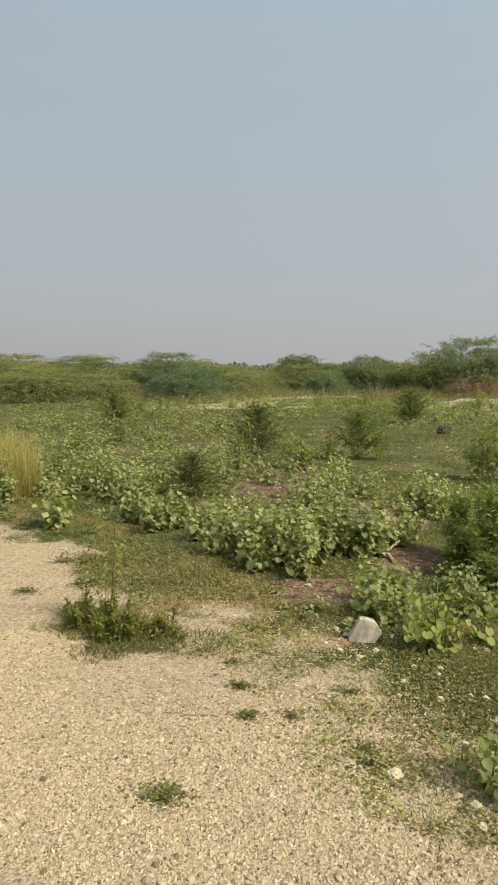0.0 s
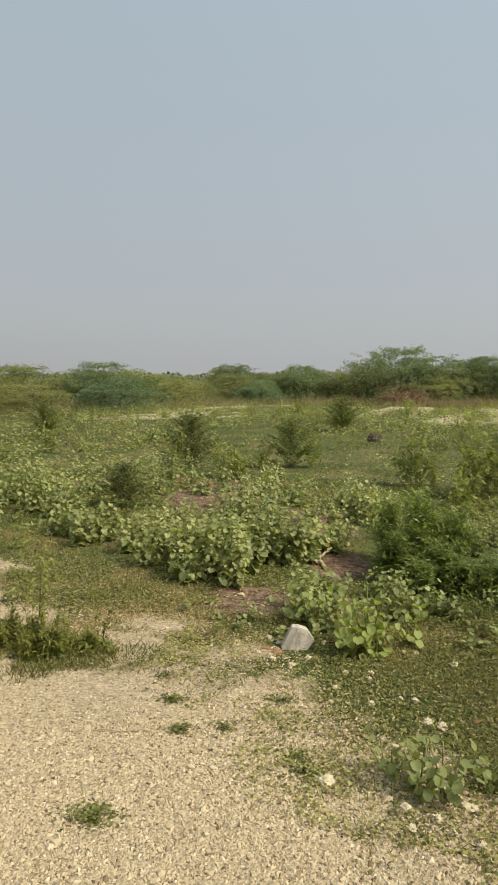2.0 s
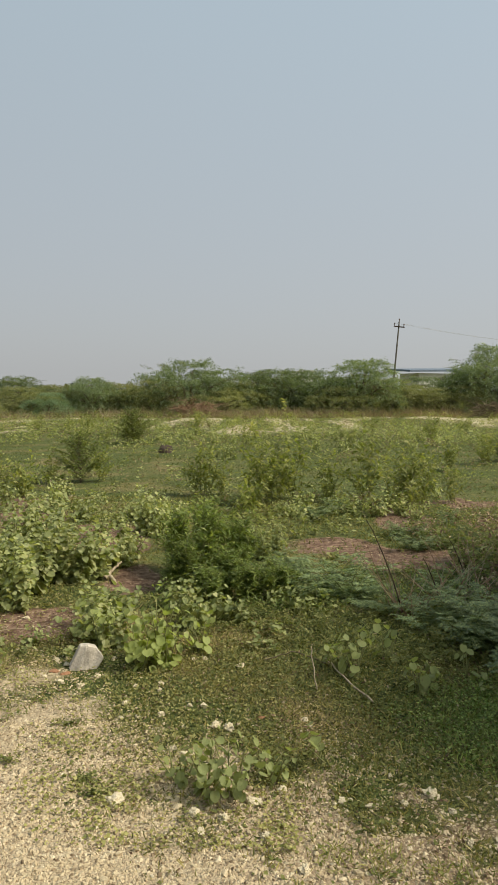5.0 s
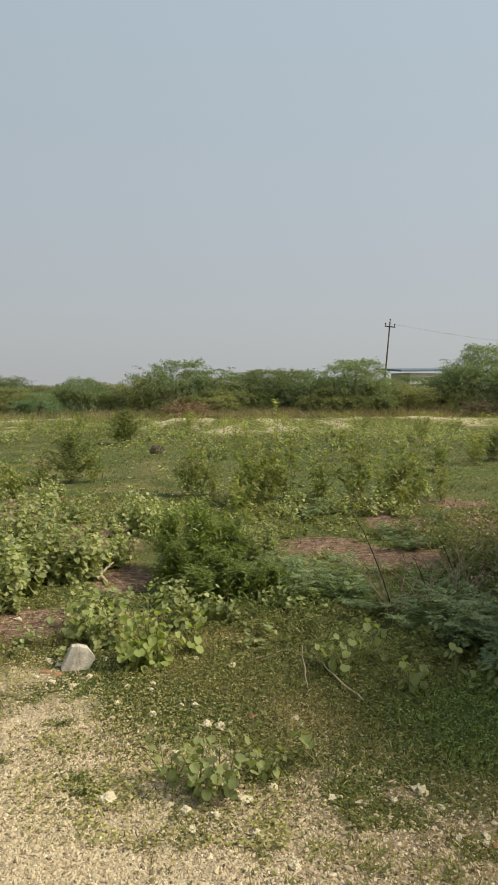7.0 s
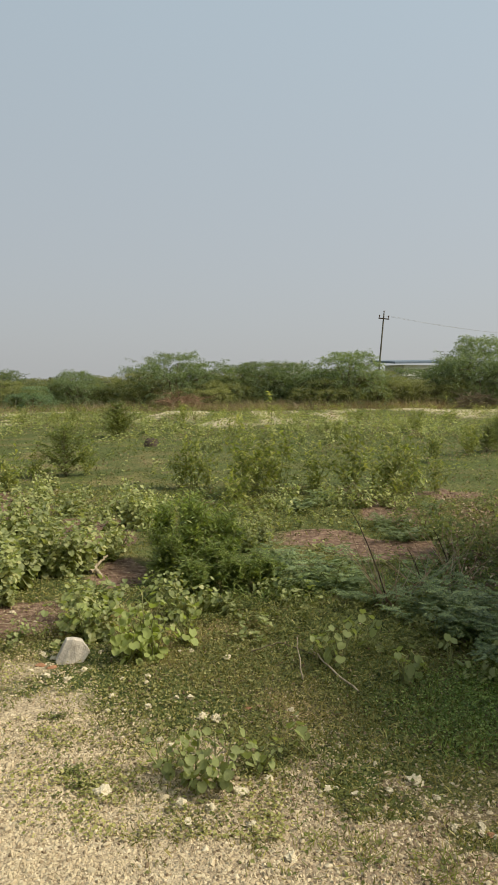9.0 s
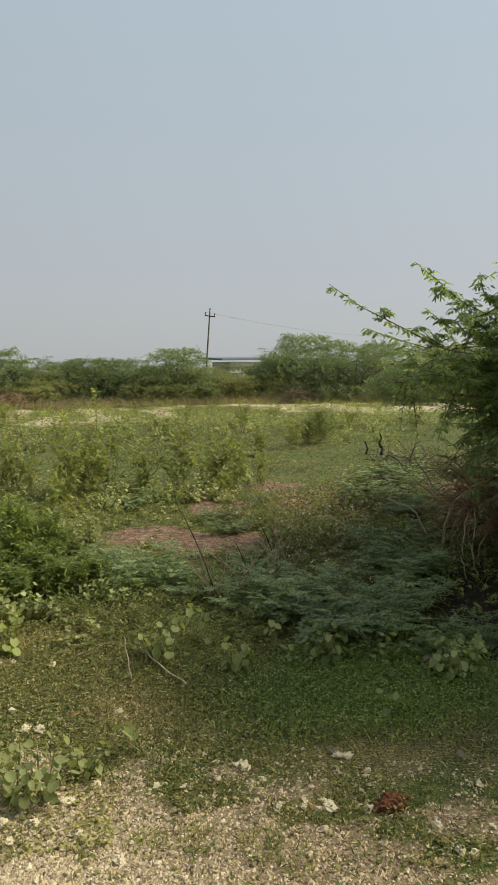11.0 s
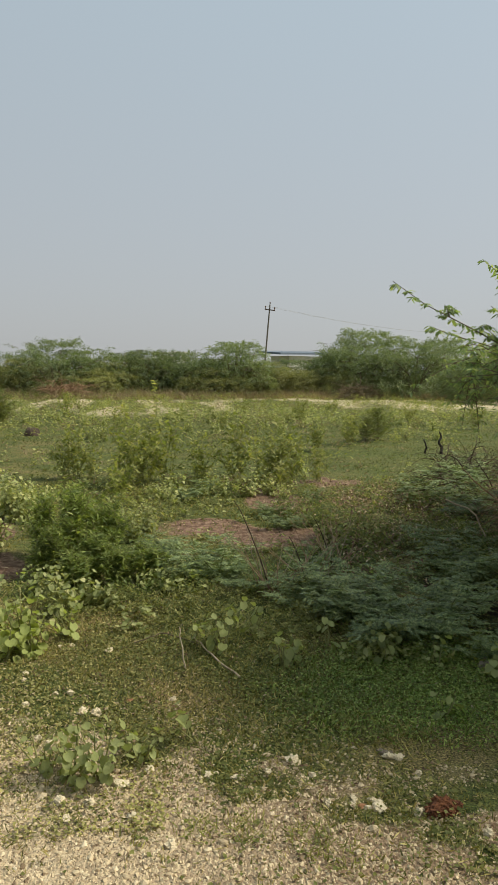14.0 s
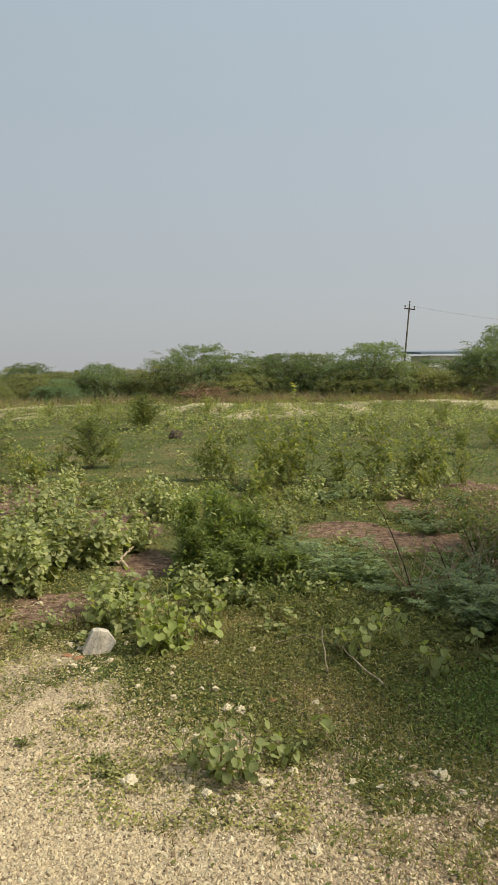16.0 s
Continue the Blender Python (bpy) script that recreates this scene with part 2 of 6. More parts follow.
M_WEEDNEAR = leaf_material("mallow_leaf_dull", [(0.0, (0.22, 0.275, 0.11)), (0.6, (0.36, 0.41, 0.175)), (1.0, (0.5, 0.52, 0.25))], 0.45, 0.5, bump=0.35)
M_WEEDFRESH = leaf_material("mallow_leaf_fresh", [(0.0, (0.27, 0.345, 0.11)), (0.6, (0.42, 0.485, 0.17)), (1.0, (0.57, 0.595, 0.25))], 0.48, 0.5, bump=0.35)
M_BUSH = leaf_material("narrow_leaf", [(0.0, (0.165, 0.21, 0.064)), (0.45, (0.29, 0.335, 0.11)), (0.8, (0.42, 0.445, 0.165)), (1.0, (0.55, 0.53, 0.235))], 0.56, 0.5)
M_BUSHDARK = leaf_material("dark_narrow_leaf", [(0.0, (0.115, 0.17, 0.047)), (0.6, (0.255, 0.335, 0.098)), (1.0, (0.46, 0.525, 0.185))], 0.55, 0.42)
M_FEATHER = leaf_material("feathery_leaf", [(0.0, (0.09, 0.142, 0.06)), (0.6, (0.2, 0.27, 0.12)), (1.0, (0.38, 0.44, 0.195))], 0.3, 0.5)
# far thicket greens are paled and greyed to stand in for haze
M_MESQ = leaf_material("mesquite_leaf", [(0.0, (0.145, 0.2, 0.115)), (0.6, (0.215, 0.28, 0.16)), (1.0, (0.325, 0.38, 0.225))], 0.52, 0.6)
M_MESQ_BLUE = leaf_material("mesquite_leaf_grey", [(0.0, (0.14, 0.225, 0.15)), (0.6, (0.22, 0.31, 0.205)), (1.0, (0.33, 0.42, 0.29))], 0.5, 0.55)
M_MESQ_OLIVE = leaf_material("mesquite_leaf_olive", [(0.0, (0.23, 0.255, 0.12)), (0.6, (0.32, 0.34, 0.165)), (1.0, (0.44, 0.445, 0.23))], 0.5, 0.6)
M_NEARTREE = leaf_material("mesquite_leaf_near", [(0.0, (0.18, 0.275, 0.14)), (0.55, (0.285, 0.39, 0.2)), (1.0, (0.45, 0.535, 0.245))], 0.58, 0.5)
M_STEM = rough_material("green_stem", [(0.2, (0.15, 0.17, 0.065)), (0.8, (0.28, 0.28, 0.12))], 40, 0.7, 0.2, 0.002)
M_BARK = rough_material("dark_bark", [(0.2, (0.035, 0.026, 0.018)), (0.8, (0.11, 0.085, 0.06))], 25, 0.95, 0.7, 0.01)
M_DEADRED = rough_material("dead_brush_wood", [(0.2, (0.15, 0.092, 0.06)), (0.8, (0.42, 0.29, 0.19))], 15, 0.95, 0.4, 0.004)
M_TWIG = rough_material("grey_brown_twig", [(0.2, (0.085, 0.07, 0.045)), (0.8, (0.2, 0.165, 0.11))], 20, 0.9, 0.4, 0.004)
M_PALEWOOD = rough_material("bleached_wood", [(0.2, (0.28, 0.22, 0.15)), (0.8, (0.46, 0.40, 0.30))], 30, 0.9, 0.5, 0.004)
M_CHAR = rough_material("charred_wood", [(0.2, (0.008, 0.007, 0.006)), (0.8, (0.03, 0.025, 0.02))], 20, 0.9, 0.6, 0.01)
# distance haze is mixed into this grey-green
M_FAR = leaf_material("far_woods", [(0.0, (0.12, 0.15, 0.13)), (1.0, (0.18, 0.21, 0.17))], 0.1, 0.9)
M_CONCRETE = rough_material("pole_concrete", [(0.2, (0.10, 0.095, 0.085)), (0.8, (0.17, 0.16, 0.145))], 6, 0.9, 0.3, 0.01)
M_IRON = rough_material("rusted_iron", [(0.2, (0.035, 0.03, 0.027)), (0.8, (0.08, 0.06, 0.05))], 30, 0.7, 0.2, 0.003, metal=0.6)
M_PORCELAIN = rough_material("brown_porcelain", [(0.2, (0.08, 0.045, 0.03)), (0.8, (0.12, 0.07, 0.045))], 30, 0.25, 0.05, 0.002)
M_WIRE = rough_material("dull_wire", [(0.2, (0.3, 0.3, 0.3)), (0.8, (0.36, 0.36, 0.36))], 30, 0.95, 0.05, 0.001)
M_PLASTER = rough_material("white_plaster", [(0.2, (0.62, 0.62, 0.6)), (0.8, (0.8, 0.8, 0.78))], 2, 0.9, 0.2, 0.01)
M_GREYWALL = rough_material("grey_plaster", [(0.2, (0.34, 0.36, 0.38)), (0.8, (0.42, 0.44, 0.46))], 1, 0.9, 0.2, 0.01)
M_ROOF = rough_material("blue_grey_sheet", [(0.2, (0.10, 0.14, 0.2)), (0.8, (0.16, 0.2, 0.27))], 3, 0.5, 0.1, 0.01)
M_DARKGAP = rough_material("dark_opening", [(0.2, (0.17, 0.18, 0.19)), (0.8, (0.22, 0.23, 0.24))], 5, 0.6, 0.1, 0.01)


# ---------------------------------------------------------------- mesh tools
class Geo:
    """Collects vertices and triangles for one mesh."""

    def __init__(self):
        self.v, self.f, self.n = [], [], 0

    def add(self, v, f):
        v = np.asarray(v, float).reshape(-1, 3)
        self.v.append(v)
        self.f.append(np.asarray(f, int).reshape(-1, 3) + self.n)
        self.n += len(v)

    def many(self, v0, f0, turns, places, sizes):
        """Sets the same little shape many times: turns (n,3,3), places (n,3), sizes (n,) or (n,3)."""
        v0, f0 = np.asarray(v0, float), np.asarray(f0, int)
        sizes = np.asarray(sizes, float)
        sizes = sizes[:, None] * np.ones(3) if sizes.ndim == 1 else sizes
        v = np.einsum("nij,nkj->nki", turns, v0[None] * sizes[:, None, :]) + np.asarray(places)[:, None, :]
        f = f0[None] + (np.arange(len(places)) * len(v0))[:, None, None]
        self.add(v.reshape(-1, 3), f.reshape(-1, 3))

    def mesh(self, name, material, smooth=False):
        me = bpy.data.meshes.new(name)
        v, f = np.concatenate(self.v), np.concatenate(self.f)
        me.vertices.add(len(v))
        me.vertices.foreach_set("co", v.ravel())
        me.loops.add(3 * len(f))
        me.loops.foreach_set("vertex_index", f.ravel())
        me.polygons.add(len(f))
        me.polygons.foreach_set("loop_start", np.arange(0, 3 * len(f), 3))
        me.polygons.foreach_set("use_smooth", np.full(len(f), smooth))
        me.update(calc_edges=True)
        me.materials.append(material)
        return me


def part(name, g, material, parent, label="", smooth=False):
    ob = new(name, g if isinstance(g, bpy.types.Mesh) else g.mesh(name, material, smooth))
    ob.parent = parent
    return tagged(ob, label)


def thing(name, m, label, category, group="", kind=""):
    e = new(name)
    e.empty_display_size = 0.1
    e.matrix_basis = m
    return tagged(e, label, category, group, kind)


def unit(a):
    a = np.asarray(a, float)
    return a / np.maximum(np.linalg.norm(a, axis=-1, keepdims=True), 1e-9)


def turns_along(ways, roll=None):
    """Turns whose y axis runs along each way, x axis level, then rolled about the way."""
    y = unit(ways)
    x = np.cross(y, (0, 0, 1.0))
    flat = np.linalg.norm(x, axis=1) < 1e-3
    x[flat] = (1, 0, 0)
    x = unit(x)
    z = np.cross(x, y)
    if roll is not None:
        c, s = np.cos(roll)[:, None], np.sin(roll)[:, None]
        x, z = c * x + s * z, c * z - s * x
    return np.stack([x, y, z], -1)


def tube(g, pts, radii, sides=4):
    pts = np.asarray(pts, float)
    n = len(pts)
    d = unit(np.gradient(pts, axis=0))
    a = np.cross(d, (0.31, 0.17, 0.93))
    a = unit(a)
    b = np.cross(d, a)
    ang = np.linspace(0, 2 * np.pi, sides, endpoint=False)
    ring = np.cos(ang)[None, :, None] * a[:, None] + np.sin(ang)[None, :, None] * b[:, None]
    v = (pts[:, None] + ring * np.broadcast_to(radii, (n,))[:, None, None]).reshape(-1, 3)
    f = []
    for i in range(n - 1):
        for j in range(sides):
            k = (j + 1) % sides
            p, q, r, s = i * sides + j, i * sides + k, (i + 1) * sides + k, (i + 1) * sides + j
            f += [(p, q, r), (p, r, s)]
    f += [((n - 1) * sides, (n - 1) * sides + j, (n - 1) * sides + j + 1) for j in range(1, sides - 1)]
    g.add(v, f)


def box(g, lo, hi):
    x0, y0, z0 = lo
    x1, y1, z1 = hi
    v = [(x0, y0, z0), (x1, y0, z0), (x1, y1, z0), (x0, y1, z0), (x0, y0, z1), (x1, y0, z1), (x1, y1, z1), (x0, y1, z1)]
    f = [(0, 2, 1), (0, 3, 2), (4, 5, 6), (4, 6, 7), (0, 1, 5), (0, 5, 4), (1, 2, 6), (1, 6, 5), (2, 3, 7), (2, 7, 6), (3, 0, 4), (3, 4, 7)]
    g.add(v, f)


def icosphere(levels):
    bm = bmesh.new()
    bmesh.ops.create_icosphere(bm, subdivisions=levels, radius=1.0)
    v = np.array([p.co[:] for p in bm.verts])
    f = np.array([[w.index for w in p.verts] for p in bm.faces])
    bm.free()
    return v, f


ICO1, ICO2, ICO3 = icosphere(1), icosphere(2), icosphere(3)


def lattice(x, y, seed):
    h = (np.sin(x * 127.1 + y * 311.7 + seed * 74.7) * 43758.5453)
    return h - np.floor(h)


def value_noise(x, y, seed=0):
    xi, yi = np.floor(x), np.floor(y)
    u, w = x - xi, y - yi
    u, w = u * u * (3 - 2 * u), w * w * (3 - 2 * w)
    a, b = lattice(xi, yi, seed), lattice(xi + 1, yi, seed)
    c, d = lattice(xi, yi + 1, seed), lattice(xi + 1, yi + 1, seed)
    return (a * (1 - u) + b * u) * (1 - w) + (c * (1 - u) + d * u) * w


def fbm(x, y, seed=0):
    return sum(value_noise(x * 2**k, y * 2**k, seed + k) / 2 ** (k + 1) for k in range(4)) / 0.9375


def step(lo, hi, x):
    t = np.clip((x - lo) / (hi - lo), 0, 1)
    return t * t * (3 - 2 * t)


# ---------------------------------------------------------------- the lie of the land
EDGE_X = [-12, -6, -4.3, -3.4, -2.6, -2.0, -1.7, -1.4, -1.16, -0.73, -0.4, -0.1, 0.3, 0.9, 1.4, 2.5, 5, 12]
EDGE_Y = [6.2, 5.3, 4.9, 4.7, 3.95, 3.55, 3.72, 3.62, 3.43, 2.98, 2.66, 2.45, 2.32, 2.18, 2.0, 1.5, 0.8, 0.1]
# bare red earth: x, y, half width, half depth
SOIL = [(-1.27, 4.45, 0.34, 0.34), (-2.83, 8.0, 0.7, 0.9), (-1.35, 7.2, 0.5, 0.8), (-1.15, 6.6, 0.3, 0.5), (-4.9, 8.7, 0.5, 0.5), (0.95, 6.75, 0.5, 0.5),
        (1.45, 6.3, 0.7, 0.45), (1.95, 8.0, 0.4, 0.6), (2.95, 9.5, 0.6, 0.35), (1.9, 8.8, 0.4, 0.3), (5.0, 8.7, 0.7, 0.5), (1.75, 3.98, 0.4, 0.14), (-0.85, 5.5, 0.26, 0.5), (-3.3, 9.3, 0.8, 0.5)]


def gravel_at(x, y):
    d = np.interp(x, EDGE_X, EDGE_Y) - y + 0.75 * (fbm(x * 1.8, y * 1.8, 3) - 0.5) + (0.8 + 0.5 * step(-1.4, -0.8, x)) * (fbm(x * 6, y * 6, 8) - 0.5)
    d = d - 0.75 * np.exp(-(((x + 2.08) / 0.38) ** 2 + ((y - 3.2) / 0.26) ** 2))
    d = d - 0.5 * np.exp(-(((x + 2.9) / 0.5) ** 2 + ((y - 4.35) / 0.2) ** 2))
    wide = step(-1.4, -0.8, x) * step(-0.05, -0.6, x)
    return step(-0.4 - 0.75 * wide, 0.4, d)


def thin_at(x, y):
    """Where the gravel thins out to trodden dirt, towards the tree."""
    return step(-0.1, 0.7, x + 0.5 * (fbm(x * 2, y * 2, 15) - 0.5)) * step(1.4, 2.0, y + 0.3 * x)


def worn_at(x, y):
    """How far feet and wheels have worn the turf, most beside the track."""
    return 0.18 + (0.5 + 0.3 * step(0.2, -1.0, x)) * step(8.0, 3.5, y) + 0.34 * step(2.0, -4.5, x) * step(24, 12, y)


def soil_at(x, y):
    best = np.zeros_like(x)
    for sx, sy, rx, ry in SOIL:
        r = np.sqrt(((x - sx) / rx) ** 2 + ((y - sy) / ry) ** 2)
        best = np.maximum(best, step(1.3, 0.55, r + 1.1 * (fbm(x * 2.3, y * 2.3, 5) - 0.5)))
    return best


def painted_shade_at(x, y):
    """Where turf gives way to earth painted dark for the thorn tree's shade."""
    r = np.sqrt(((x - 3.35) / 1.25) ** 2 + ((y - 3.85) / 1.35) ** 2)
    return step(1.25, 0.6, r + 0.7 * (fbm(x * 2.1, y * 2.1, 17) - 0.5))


def sand_at(x, y):
    near = 21.5 + 0.25 * np.clip(x + 6, -6, 20)
    far = np.interp(x, [-16, -13, -9, -4, 6, 14], [28, 31.5, 37.0, 37.6, 39.5, 41])
    band = step(near - 3, near + 5, y) * step(far + 1.5, far - 1, y) * step(-16, -11, x)
    return band * (0.42 + 1.9 * (fbm(x * 0.45, y * 0.09, 11) - 0.47) + 1.5 * (fbm(x * 1.6, y * 0.4, 13) - 0.5) + 0.2 * step(far - 6, far - 1.5, y))


def height_at(x, y):
    near = 0.05 * (fbm(x * 0.5, y * 0.5, 21) - 0.5) + 0.02 * (fbm(x * 3, y * 3, 22) - 0.5)
    return near + 0.25 * sand_at(x, y) * (fbm(x * 0.4, y * 0.4, 23)) * step(18, 26, y)


def stand(x, y, turn=0.0, size=1.0, tall=None):
    z = float(height_at(np.array([x]), np.array([y]))[0])
    m = Matrix.Translation((x, y, z)) @ Matrix.Rotation(turn, 4, "Z")
    return m @ Matrix.Diagonal((size, size, size if tall is None else tall, 1))


def graded(lo, hi, fine_lo, fine_hi, fine, coarse):
    """Grid lines: fine steps in the middle, growing outwards."""
    a = list(np.arange(fine_lo, fine_hi + 1e-6, fine))
    s, p = fine, fine_hi
    while p < hi:
        s = min(s * 1.12, coarse)
        p += s
        a.append(p)
    s, p = fine, fine_lo
    while p > lo:
        s = min(s * 1.12, coarse)
        p -= s
        a.insert(0, p)
    return np.array(a)


gx, gy = graded(-2500, 2500, -5.0, 3.0, 0.06, 400), graded(-2500, 2500, 1.0, 7.0, 0.06, 400)
XX, YY = np.meshgrid(gx, gy)
g = Geo()
nx, ny = len(gx), len(gy)
idx = np.arange(nx * ny).reshape(ny, nx)
a, b, c, d = idx[:-1, :-1].ravel(), idx[:-1, 1:].ravel(), idx[1:, 1:].ravel(), idx[1:, :-1].ravel()
g.add(np.stack([XX.ravel(), YY.ravel(), height_at(XX, YY).ravel()], 1), np.concatenate([np.stack([a, b, c], 1), np.stack([a, c, d], 1)]))
ground_mesh = g.mesh("ground", M_GROUND, smooth=True)
for attr, fn in (("gravel", gravel_at), ("soil", soil_at), ("sand", sand_at), ("thin", thin_at), ("worn", worn_at), ("mould", painted_shade_at)):
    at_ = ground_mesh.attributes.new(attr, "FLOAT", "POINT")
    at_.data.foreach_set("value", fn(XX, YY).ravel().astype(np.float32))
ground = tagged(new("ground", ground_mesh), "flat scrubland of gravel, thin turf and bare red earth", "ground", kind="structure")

# ---------------------------------------------------------------- leaf shapes
HEART_V = [(0, 0.1, 0), (-0.3, -0.05, 0.03), (-0.55, 0.25, 0.1), (-0.47, 0.68, 0.07), (0, 0.93, -0.08), (0.47, 0.68, 0.07), (0.55, 0.25, 0.1), (0.3, -0.05, 0.03), (0, 0.42, -0.04)]
HEART_F = [(8, i, (i + 1) % 8) for i in range(8)]
LOW_V = [(0, 0.0, 0), (-0.5, 0.42, 0.08), (0, 0.95, -0.1), (0.5, 0.42, 0.08), (0, 0.4, -0.02)]
LOW_F = [(4, 1, 0), (4, 2, 1), (4, 3, 2), (4, 0, 3)]
LANCE_V = [(0, 0, 0), (-0.19, 0.42, 0.04), (0, 0.45, -0.01), (0.19, 0.42, 0.04), (0, 1, -0.08)]
LANCE_F = [(0, 2, 1), (0, 3, 2), (1, 2, 4), (2, 3, 4)]
WIDE_V = [(0, 0, 0), (-0.27, 0.45, 0.04), (0, 0.48, -0.02), (0.27, 0.45, 0.04), (0, 1, -0.1)]
SLIM_V = [(0, 0, 0), (-0.11, 0.42, 0.03), (0, 0.45, -0.01), (0.11, 0.42, 0.03), (0, 1, -0.12)]
BLADE_V = [(-0.5, 0, 0), (0.5, 0, 0), (-0.35, 0.55, 0.12), (0.35, 0.55, 0.12), (0, 1, 0.4)]
BLADE_F = [(0, 1, 3), (0, 3, 2), (2, 3, 4)]


def feather_shape(pairs, half=0.16):
    """One pinna: a midrib with pairs of narrow leaflets."""
    v, f = [], []
    for i in range(pairs):
        y = 0.06 + 0.9 * i / pairs
        w = half * (0.65 + 0.35 * math.sin(math.pi * (i + 1) / (pairs + 1)))
        t = 0.8 / pairs
        for s in (-1, 1):
            k = len(v)
            v += [(0, y - 0.2 * t, 0), (s * w, y + 0.35 * t, -0.03), (0, y + 0.95 * t, 0.005)]
            f.append((k, k + 1, k + 2) if s > 0 else (k, k + 2, k + 1))
    return np.array(v), np.array(f)


SPRAY_V = np.array([(0, 0, 0), (-0.19, 0.4, 0.03), (0.19, 0.5, 0.03), (0, 1, -0.1)])
SPRAY_F = [(0, 2, 1), (1, 2, 3)]
BROAD = (SPRAY_V * np.array([1.0, 1, 1]), np.array(SPRAY_F))
SLIVER_V, SLIVER_F = np.array([(-0.16, 0, 0), (0.16, 0.12, 0.02), (0, 1, -0.1)]), [(0, 1, 2)]
PINNA = (np.array([(0, 0, 0), (-0.14, 0.25, 0.02), (-0.15, 0.75, -0.01), (0, 1, -0.06), (0.15, 0.75, -0.01), (0.14, 0.25, 0.02)]), np.array([(0, 5, 1), (1, 5, 4), (1, 4, 2), (2, 4, 3)]))
MID_PINNA = (PINNA[0] * np.array([0.8, 1, 1]), PINNA[1])
FEATHER6 = feather_shape(6, 0.2)


def round_leaf_mesh(name, material, seed, n=22):
    """A near heart-shaped leaf with a scalloped rim, cupped along the midrib."""
    r = np.random.RandomState(seed)
    ang = np.linspace(0, 2 * np.pi, n, endpoint=False)
    rad = 0.5 * (1 + 0.10 * np.sin(ang) ** 2) * (1 + 0.03 * r.randn(n))
    rad = np.where(np.abs(ang - 1.5 * np.pi) < 0.35, rad * 0.72, rad)
    x, y = rad * np.cos(ang), 0.46 + rad * np.sin(ang)
    y = np.where(np.abs(ang - 0.5 * np.pi) < 0.2, y + 0.05, y)
    cup = 0.06 + 0.1 * r.rand()
    v = [(0, 0.42, -0.02)]
    for k, z in ((0.5, 0.25), (1.0, 1.0)):
        v += [(px * k, 0.42 + (py - 0.42) * k, cup * z * abs(px) * 1.6 - 0.12 * max(0, py - 0.5) * z + 0.015 * r.randn() * z) for px, py in zip(x, y)]
    f = [(0, 1 + i, 1 + (i + 1) % n) for i in range(n)]
    for i in range(n):
        p, q = 1 + i, 1 + (i + 1) % n
        f += [(p, p + n, q + n), (p, q + n, q)]
    gg = Geo()
    gg.add(v, f)
    return gg.mesh(name, material, smooth=True)


# ---------------------------------------------------------------- plants
def curve_points(base, az, lean, length, droop, n, r, wob=0.03):
    """A stem that leaves base along az, leaning, then drooping at its end."""
    s = np.linspace(0, 1, n)
    out = np.array([math.cos(az), math.sin(az), 0])
    side = np.array([-math.sin(az), math.cos(az), 0])
    up = math.sqrt(max(0.02, 1 - lean**2))
    h = s * length * lean
    z = s * length * up - droop * length * s**2
    w = np.cumsum(r.randn(n)) * wob * length / n
    return np.asarray(base) + h[:, None] * out + w[:, None] * side + z[:, None] * np.array([0, 0, 1])


def weed_geo(seed, h, stems, spread, leaf, per, shape=(HEART_V, HEART_F)):
    """A mallow-like weed: leaning stems set with stalked heart-shaped leaves."""
    r = np.random.RandomState(seed)
    st, lf = Geo(), Geo()
    P, W, S = [], [], []
    for k in range(stems):
        az = r.rand() * 6.283
        pts = curve_points((r.randn() * 0.02, r.randn() * 0.02, -0.01), az, spread * r.uniform(0.15, 1.0), h * r.uniform(0.45, 1.15), 0.08 * r.rand(), 6, r)
        tube(st, pts[:-1], np.linspace(0.0042, 0.002, 5) * (h / 0.4), 3)
        for i in range(per):
            s = 0.12 + 0.88 * (i + r.rand()) / per if i < per - 1 else 1.0
            p = np.array([np.interp(s * 5, range(6), pts[:, c]) for c in range(3)])
            a2 = r.rand() * 6.283
            pet = leaf * r.uniform(0.5, 1.1) * (0.25 if s == 1.0 else 1.0)
            out = np.array([math.cos(a2), math.sin(a2), r.uniform(-0.1, 0.5)])
            q = p + unit(out) * pet
            if i % 3 == 0 and len(shape[0]) > 6:
                tube(st, [p, q], 0.0012 * (h / 0.4), 3)
            P.append(q)
            W.append((out[0], out[1], r.uniform(-1.1, 0.2) + (0.4 if s > 0.9 else 0)))
            S.append(leaf * r.uniform(0.6, 1.15) * (1.15 - 0.42 * s))
    P, W, S = np.array(P), np.array(W), np.array(S)
    P[:, 2] = np.maximum(P[:, 2], 0.02)
    lf.many(shape[0], shape[1], turns_along(W, r.uniform(-0.45, 0.45, len(P))), P, S)
    return to_height((st, lf), h)


